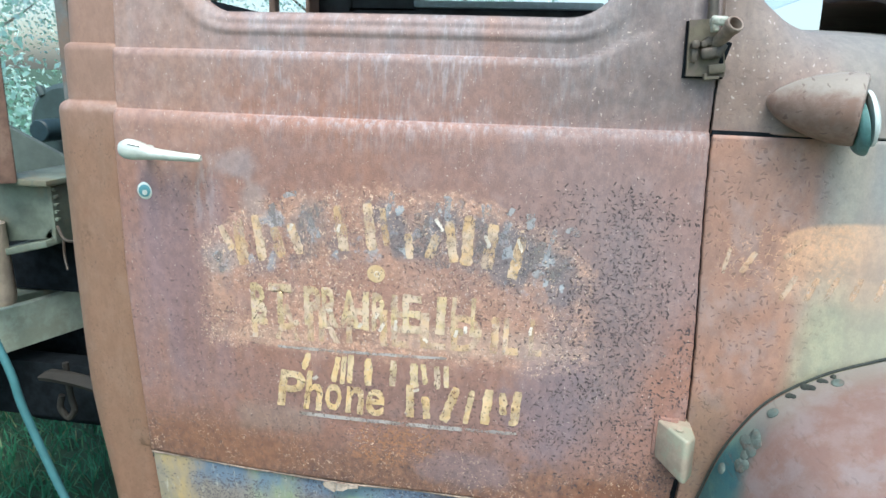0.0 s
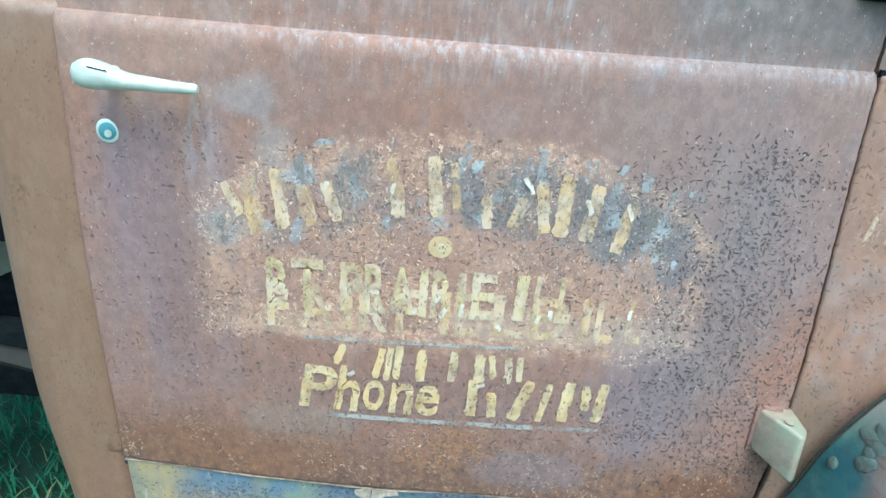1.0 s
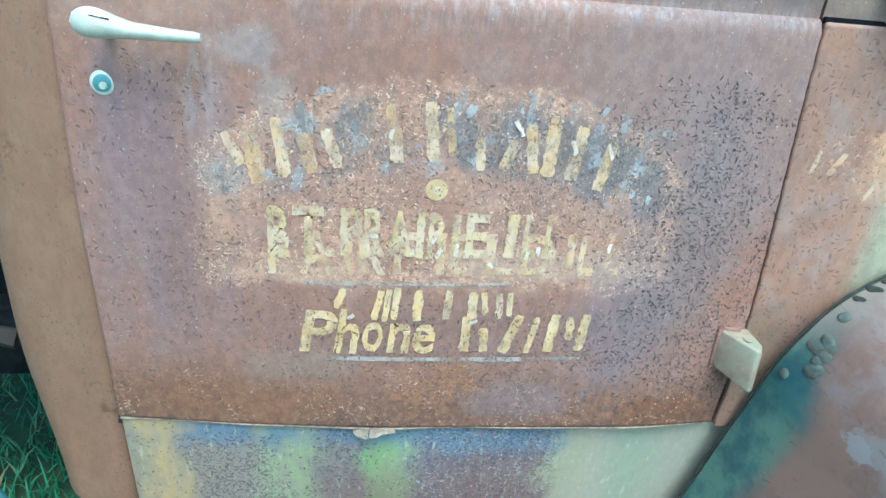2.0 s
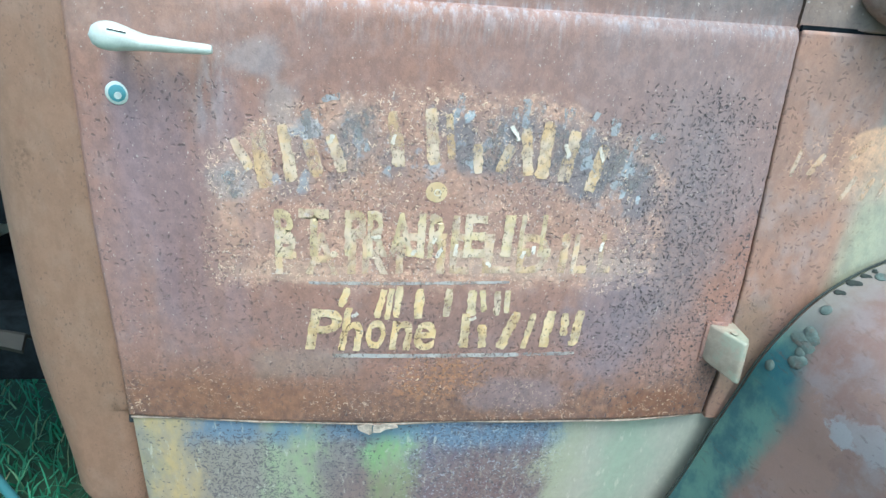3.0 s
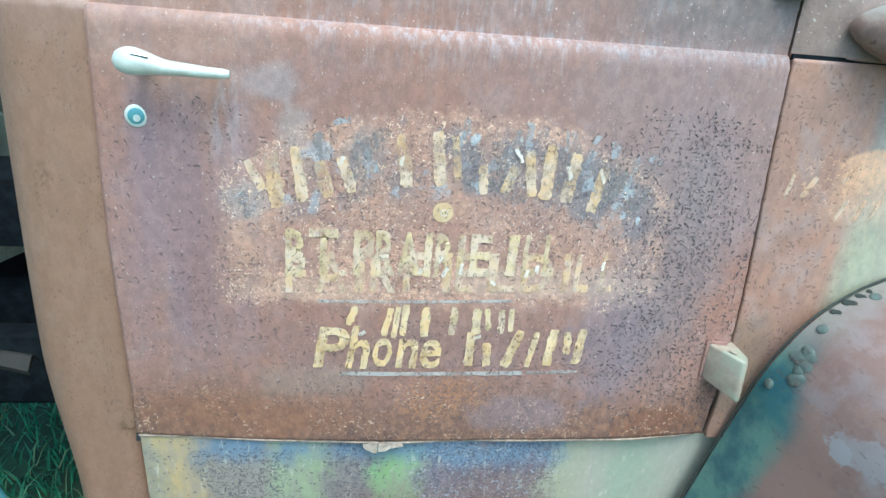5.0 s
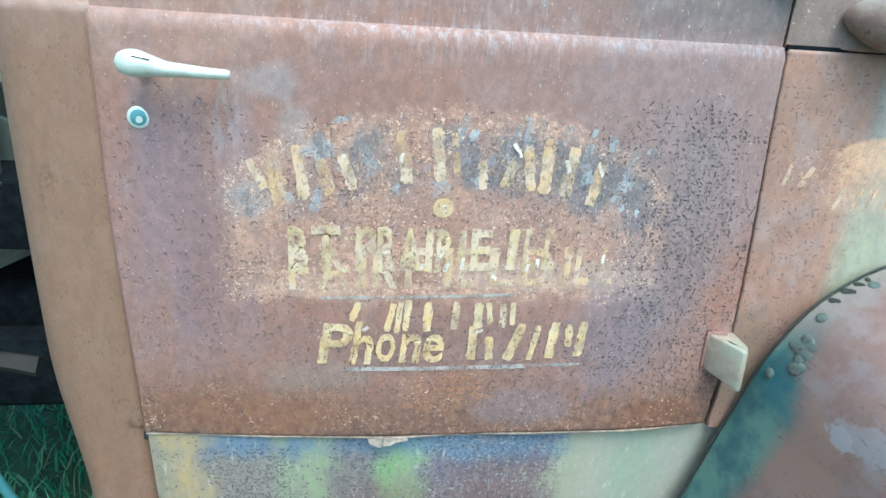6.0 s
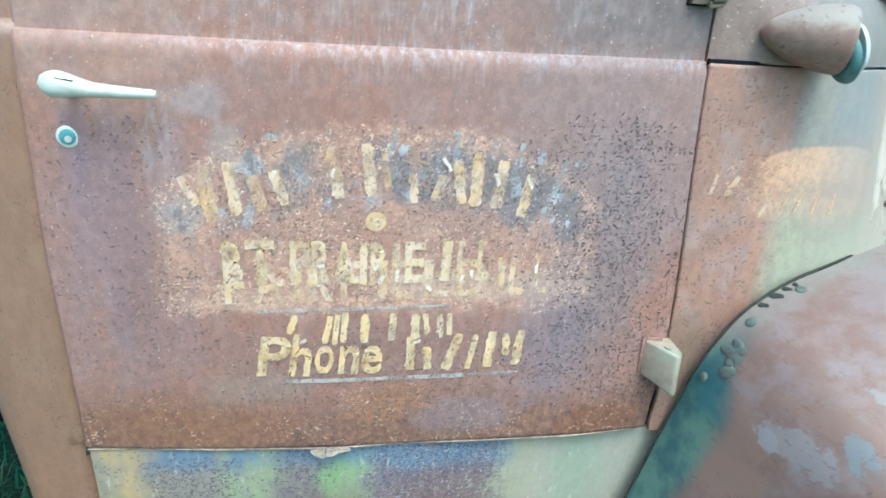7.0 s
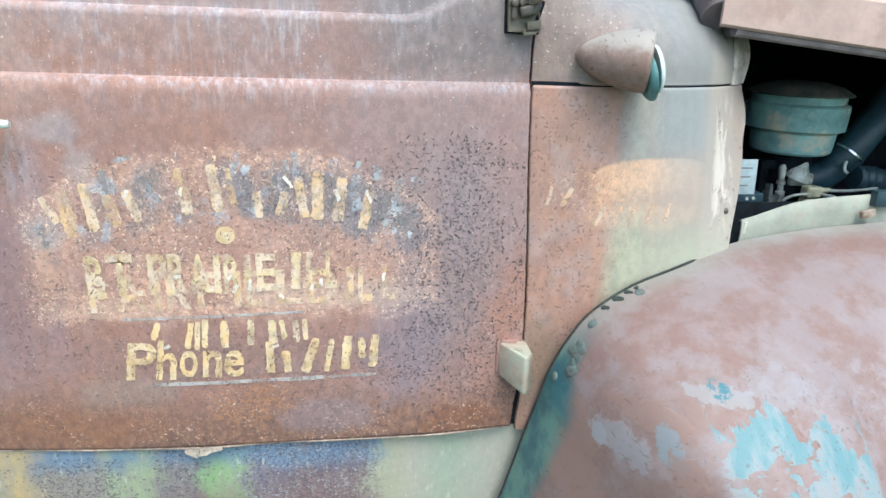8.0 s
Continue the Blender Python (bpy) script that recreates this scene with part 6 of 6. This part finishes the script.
part("far_front_post", tube([(0.56, 1.36, 1.50), (0.53, 1.36, 1.60), (0.44, 1.36, 2.09)], 0.03, 12, 20), M_COWL, truck)
part("windshield_frame", merge(tube([(0.600, 0.22, 1.560), (0.63, 0.4, 1.615), (0.64, 0.74, 1.638), (0.63, 1.05, 1.630), (0.60, 1.34, 1.60)], 0.010, 8, 30), tube([(0.635, 0.74, 1.65), (0.55, 0.74, 1.85), (0.45, 0.74, 2.10)], 0.012, 8, 16)), M_RUST, truck)
part("windshield", shell([[(0.625 - 0.36 * h - 0.05 * (w - 0.5) ** 2, 0.14 + 1.20 * w, 1.63 + 0.46 * h) for w in spread(0, 1, 10)] for h in spread(0, 1, 6)], (0.004, 0, 0)), M_GLASS, truck, "dusty windshield glass").visible_shadow = False
win = part("window_glass", box((0.69, 0.005, 0.30), (0.012, 0.075, 1.90), 0.001), M_GLASS, door, "half-lowered dusty door glass")
win.visible_shadow = False

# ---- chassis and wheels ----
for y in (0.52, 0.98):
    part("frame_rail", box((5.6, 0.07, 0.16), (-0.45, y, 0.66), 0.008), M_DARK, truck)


def wheel(x, y, facing):
    hub = part("wheel", lathe([(-0.10, 0.25), (-0.09, 0.26), (-0.02, 0.22), (0.0, 0.10), (0.03, 0.09), (0.03, 0.001)], aim((x, y, 0.46), (0, facing, 0)), 32), M_RUST, truck, "rusted pressed-steel wheel")
    part("tyre", lathe([(-0.115, 0.26), (-0.125, 0.34), (-0.115, 0.42), (-0.08, 0.455), (0.0, 0.46), (0.08, 0.455), (0.115, 0.42), (0.125, 0.34), (0.115, 0.26)], aim((x, y + 0.02 * facing, 0.46), (0, facing, 0)), 40), M_RUBBER, hub, "worn black tyre")


for x, y, f in ((1.15, -0.12, -1), (1.15, 1.60, 1), (-2.35, -0.05, -1), (-2.35, 1.53, 1)):
    wheel(x, y, f)

for x in (1.15, -2.35):
    part("axle", tube([(x, -0.02, 0.46), (x, 0.4, 0.46), (x, 1.1, 0.46), (x, 1.5, 0.46)], 0.04, 10, 8), M_DARK, truck)

# ---- bed gear behind the cab ----
rail_m = pose(-1.07, 0.43, 0.9, 0, 0, -18.4)
bed_sill = part("bed_sill", box((0.09, 1.9, 0.115), (-0.045, 0.25, -0.058), 0.004, rail_m), M_BED, truck, "olive-painted crosswise bed sill")
part("bed_deck", box((0.60, 1.9, 0.018), (-0.32, 0.25, 0.009), 0.003, rail_m), M_OLIVE, truck, "dirty olive bed plank")
channel = merge(box((0.15, 0.40, 0.014), (-0.955, 0.60, 1.232), 0.003), box((0.012, 0.34, 0.15), (-0.90, 0.60, 1.158), 0.003), box((0.16, 0.40, 0.016), (0, 0, 0), 0.003, pose(-0.975, 0.60, 1.070, 0, -14, 0)), box((0.012, 0.30, 0.14), (-1.04, 0.62, 1.15), 0.003))
face = shell([[(-1.065 + 0.165 * u - (0.030 * (1 - w / 0.25) if w < 0.25 and u > 0.99 else 0), 0.435, 1.075 + 0.150 * w + 0.02 * u * (1 - w)) for u in spread(0, 1, 10)] for w in spread(0, 1, 12)], (0, 0.008, 0))
part("winch_face", face, M_OLIVE, truck, "flat olive face plate of the channel")
# dark box added under the channel for the black shade on the deck
part("winch_shade", box((0.46, 0.74, 0.15), (-0.96, 0.90, 0.995), 0.02), M_DARK, truck)
part("winch_channel", channel, M_OLIVE, truck, "olive steel channel behind the cab")
for k in range(5):
    part("channel_tooth", box((0.010, 0.014, 0.009), (-0.892, 0.44, 1.213 - 0.018 * k), 0.003), M_OLIVE, truck)
part("rear_post", box((0.028, 0.018, 1.20), (-0.714, 0.30, 1.75), 0.005), M_GREY, truck, "grey weathered post behind the cab")
part("bed_stake", box((0.085, 0.035, 0.95), (0, 0, 0), 0.005, pose(-0.998, 0.38, 1.705, 0, -0.5, 40)), M_RUST, truck, "rusted upright stake of the bed")
part("stake_foot", lathe([(0, 0.036), (0.02, 0.040), (0.20, 0.034)], Matrix.Translation((-1.045, 0.40, 0.93)), 20), M_TAN, truck, "tan steel post foot")
part("guide_wire", tube([(-0.88, 0.42, 1.13), (-0.855, 0.41, 1.10), (-0.80, 0.40, 1.105), (-0.74, 0.38, 1.11)], 0.0034, 8, 20), M_STEEL, truck)
part("guide_wire", tube([(-0.86, 0.41, 1.10), (-0.862, 0.41, 1.06), (-0.85, 0.40, 1.03)], 0.0028, 8, 16), M_STEEL, truck)
part("slanted_plate", box((0.55, 0.02, 0.20), (0, 0, 0), 0.003, pose(-1.10, 0.72, 1.155, 0, 25, 0)), M_PLATE, truck, "sloping grey-green steel plate")
drum = part("winch_drum", lathe([(0, 0.06), (0.0, 0.115), (0.012, 0.130), (0.05, 0.132), (0.16, 0.130), (0.18, 0.10)], aim((-1.24, 0.95, 1.315), (0, 1, 0)), 40), M_DRUM, truck, "dark teal winch drum")
part("drum_nub", merge(lathe([(0, 0.012), (0.022, 0.013), (0.030, 0.009)], aim((-1.312, 0.955, 1.405), (-0.45, 0, 1)), 16), box((0.020, 0.030, 0.014), (-1.306, 0.965, 1.408), 0.004)), M_DRUM, drum)
part("drum_motor", lathe([(0.0, 0.004), (0.0, 0.030), (0.004, 0.0335), (0.03, 0.0335), (0.14, 0.0345)], aim((-1.244, 0.835, 1.307), (0.06, 1, 0)), 32), M_BLUE, drum, "dark blue cylindrical motor")
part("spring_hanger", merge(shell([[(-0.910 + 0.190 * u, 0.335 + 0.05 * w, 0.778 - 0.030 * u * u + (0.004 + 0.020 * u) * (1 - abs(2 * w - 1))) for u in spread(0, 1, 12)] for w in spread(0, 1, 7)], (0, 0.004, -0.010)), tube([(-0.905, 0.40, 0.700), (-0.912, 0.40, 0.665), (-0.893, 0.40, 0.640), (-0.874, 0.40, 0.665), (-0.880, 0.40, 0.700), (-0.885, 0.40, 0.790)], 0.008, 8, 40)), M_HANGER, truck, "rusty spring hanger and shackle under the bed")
# added dark box, put where there is only shade below the bed
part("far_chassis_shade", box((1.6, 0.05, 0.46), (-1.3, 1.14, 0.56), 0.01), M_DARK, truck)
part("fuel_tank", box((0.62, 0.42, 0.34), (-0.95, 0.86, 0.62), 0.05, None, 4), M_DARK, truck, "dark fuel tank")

# ---- garden hose ----
garden_hose = part("garden_hose", tube([(-1.40, 0.22, 1.52), (-1.10, 0.14, 1.34), (-0.86, 0.10, 1.14), (-0.758, 0.09, 0.945), (-0.733, 0.09, 0.847), (-0.695, 0.09, 0.734), (-0.655, 0.09, 0.630), (-0.55, 0.08, 0.42), (-0.42, 0.02, 0.15), (-0.25, -0.15, 0.010), (0.20, -0.35, 0.010), (0.9, -0.6, 0.010)], 0.0078, 12, 90), M_HOSE)
tagged(garden_hose, "pale blue-green garden hose hanging off the truck bed", "hose")

# ---- ground, grass, trees ----
bm = bmesh.new()
bmesh.ops.create_grid(bm, x_segments=60, y_segments=60, size=300)
for v in bm.verts:
    v.co.z = 0.0 if v.co.length < 30 else 0.4 * noise.noise(v.co * 0.02)
tagged(part("ground", bm, M_GROUND), "dark grassy soil under and round the truck", "ground", "", "structure")


def grass_mesh():
    rng = random.Random(11)
    verts, faces = [], []
    for k in range(26000):
        near = k < 20000
        x = rng.uniform(-3.6, -0.2) if near else rng.uniform(-9, 6)
        y = rng.uniform(-0.3, 3.2) if near else rng.uniform(-5, 9)
        h, w, a = rng.uniform(0.03, 0.10), rng.uniform(0.002, 0.0045), rng.uniform(0, 6.28)
        lx, ly = rng.uniform(-0.06, 0.06), rng.uniform(-0.06, 0.06)
        c, s = math.cos(a) * w, math.sin(a) * w
        i = len(verts)
        verts += [(x - c, y - s, 0), (x + c, y + s, 0), (x + lx * 0.4 - c * 0.8, y + ly * 0.4 - s * 0.8, h * 0.6), (x + lx * 0.4 + c * 0.8, y + ly * 0.4 + s * 0.8, h * 0.6), (x + lx, y + ly, h * 0.95)]
        faces += [(i, i + 1, i + 3, i + 2), (i + 2, i + 3, i + 4)]
    me = bpy.data.meshes.new("grass")
    me.from_pydata(verts, [], faces)
    me.materials.append(M_GRASS)
    return me


tagged(new("grass", grass_mesh()), "short dark green grass with a few dry blades", "grass", "", "stuff")


def tree(x, y, h, seed, leaves=24000):
    rng = random.Random(seed)
    root = place(tagged(new("tree"), "leafy tree against a bright pale sky", "tree", "trees behind the truck"), (x, y, 0))
    top = (rng.uniform(-0.3, 0.3), rng.uniform(-0.3, 0.3), h * 0.8)
    pieces = [tube([(0, 0, -0.05), (0.05, 0.03, h * 0.3), top], lambda t: 0.16 * h / 7 * (1.15 - t), 10, 12)]
    tips = []
    for k in range(11):
        a, z = rng.uniform(0, 6.28), h * rng.uniform(0.25, 0.75)
        r = h * rng.uniform(0.18, 0.36)
        tip = (r * math.cos(a), r * math.sin(a), z + h * rng.uniform(0.08, 0.25))
        pieces.append(tube([(0.03, 0.02, z), (tip[0] * 0.5, tip[1] * 0.5, z + (tip[2] - z) * 0.35), tip], lambda t: 0.05 * h / 7 * (1.1 - t), 6, 8))
        tips.append(Vector(tip))
    part("trunk", merge(*pieces), M_BARK, root)
    verts, faces = [], []
    for k in range(leaves):
        c = rng.choice(tips)
        d = Vector((rng.gauss(0, 1), rng.gauss(0, 1), rng.gauss(0, 0.8))) * h * 0.085
        p, s = c + d, rng.uniform(0.020, 0.046)
        u = Vector((rng.gauss(0, 1), rng.gauss(0, 1), rng.gauss(0, 1))).normalized()
        w = u.cross(Vector((rng.gauss(0, 1), rng.gauss(0, 1), rng.gauss(0, 1)))).normalized()
        i = len(verts)
        verts += [p - u * s, p + w * s * 0.5, p + u * s, p - w * s * 0.5]
        faces.append((i, i + 1, i + 2, i + 3))
    me = bpy.data.meshes.new("crown")
    me.from_pydata(verts, [], faces)
    me.materials.append(M_LEAF)
    crown = new("crown", me)
    crown.parent = root


for k, (x, y, h) in enumerate(((-9.5, 9.0, 7.0), (-6.2, 10.5, 8.0), (-12.5, 12, 9.0), (-2.5, 13.0, 8.0), (-8.0, 14.0, 9.5), (-4.4, 15.0, 8.5))):
    tree(x, y, h, 20 + k)


def bush(x, y, h, seed):
    rng = random.Random(seed)
    root = place(tagged(new("bush"), "dense sunlit bush behind the truck", "bush", "bushes behind the truck"), (x, y, 0))
    stems, tips = [], []
    for k in range(9):
        a, r = rng.uniform(0, 6.28), h * rng.uniform(0.15, 0.5)
        tip = Vector((r * math.cos(a), r * math.sin(a), h * rng.uniform(0.35, 0.95)))
        stems.append(tube([(0.05 * math.cos(a), 0.05 * math.sin(a), -0.02), tip * 0.55 + Vector((0, 0, 0.1)), tip], lambda t: 0.025 * (1.15 - t), 6, 8))
        tips += [tip, tip * 0.65]
    part("stems", merge(*stems), M_BARK, root)
    verts, faces = [], []
    for k in range(3000):
        p = rng.choice(tips) + Vector((rng.gauss(0, 1), rng.gauss(0, 1), rng.gauss(0, 0.9))) * h * 0.13
        if p.z < 0.03:
            continue
        q = rng.uniform(0.03, 0.065)
        u = Vector((rng.gauss(0, 1), rng.gauss(0, 1), rng.gauss(0, 1))).normalized()
        w = u.cross(Vector((rng.gauss(0, 1), rng.gauss(0, 1), rng.gauss(0, 1)))).normalized()
        i = len(verts)
        verts += [p - u * q, p + w * q * 0.5, p + u * q, p - w * q * 0.5]
        faces.append((i, i + 1, i + 2, i + 3))
    me = bpy.data.meshes.new("foliage")
    me.from_pydata(verts, [], faces)
    me.materials.append(M_LEAF)
    new("foliage", me).parent = root


for k, (x, y, h) in enumerate(((-6.4, 6.2, 2.2), (-8.2, 7.6, 2.6), (-4.6, 7.6, 2.2), (-2.2, 8.0, 2.2), (-9.6, 6.4, 2.4))):
    bush(x, y, h, 60 + k)
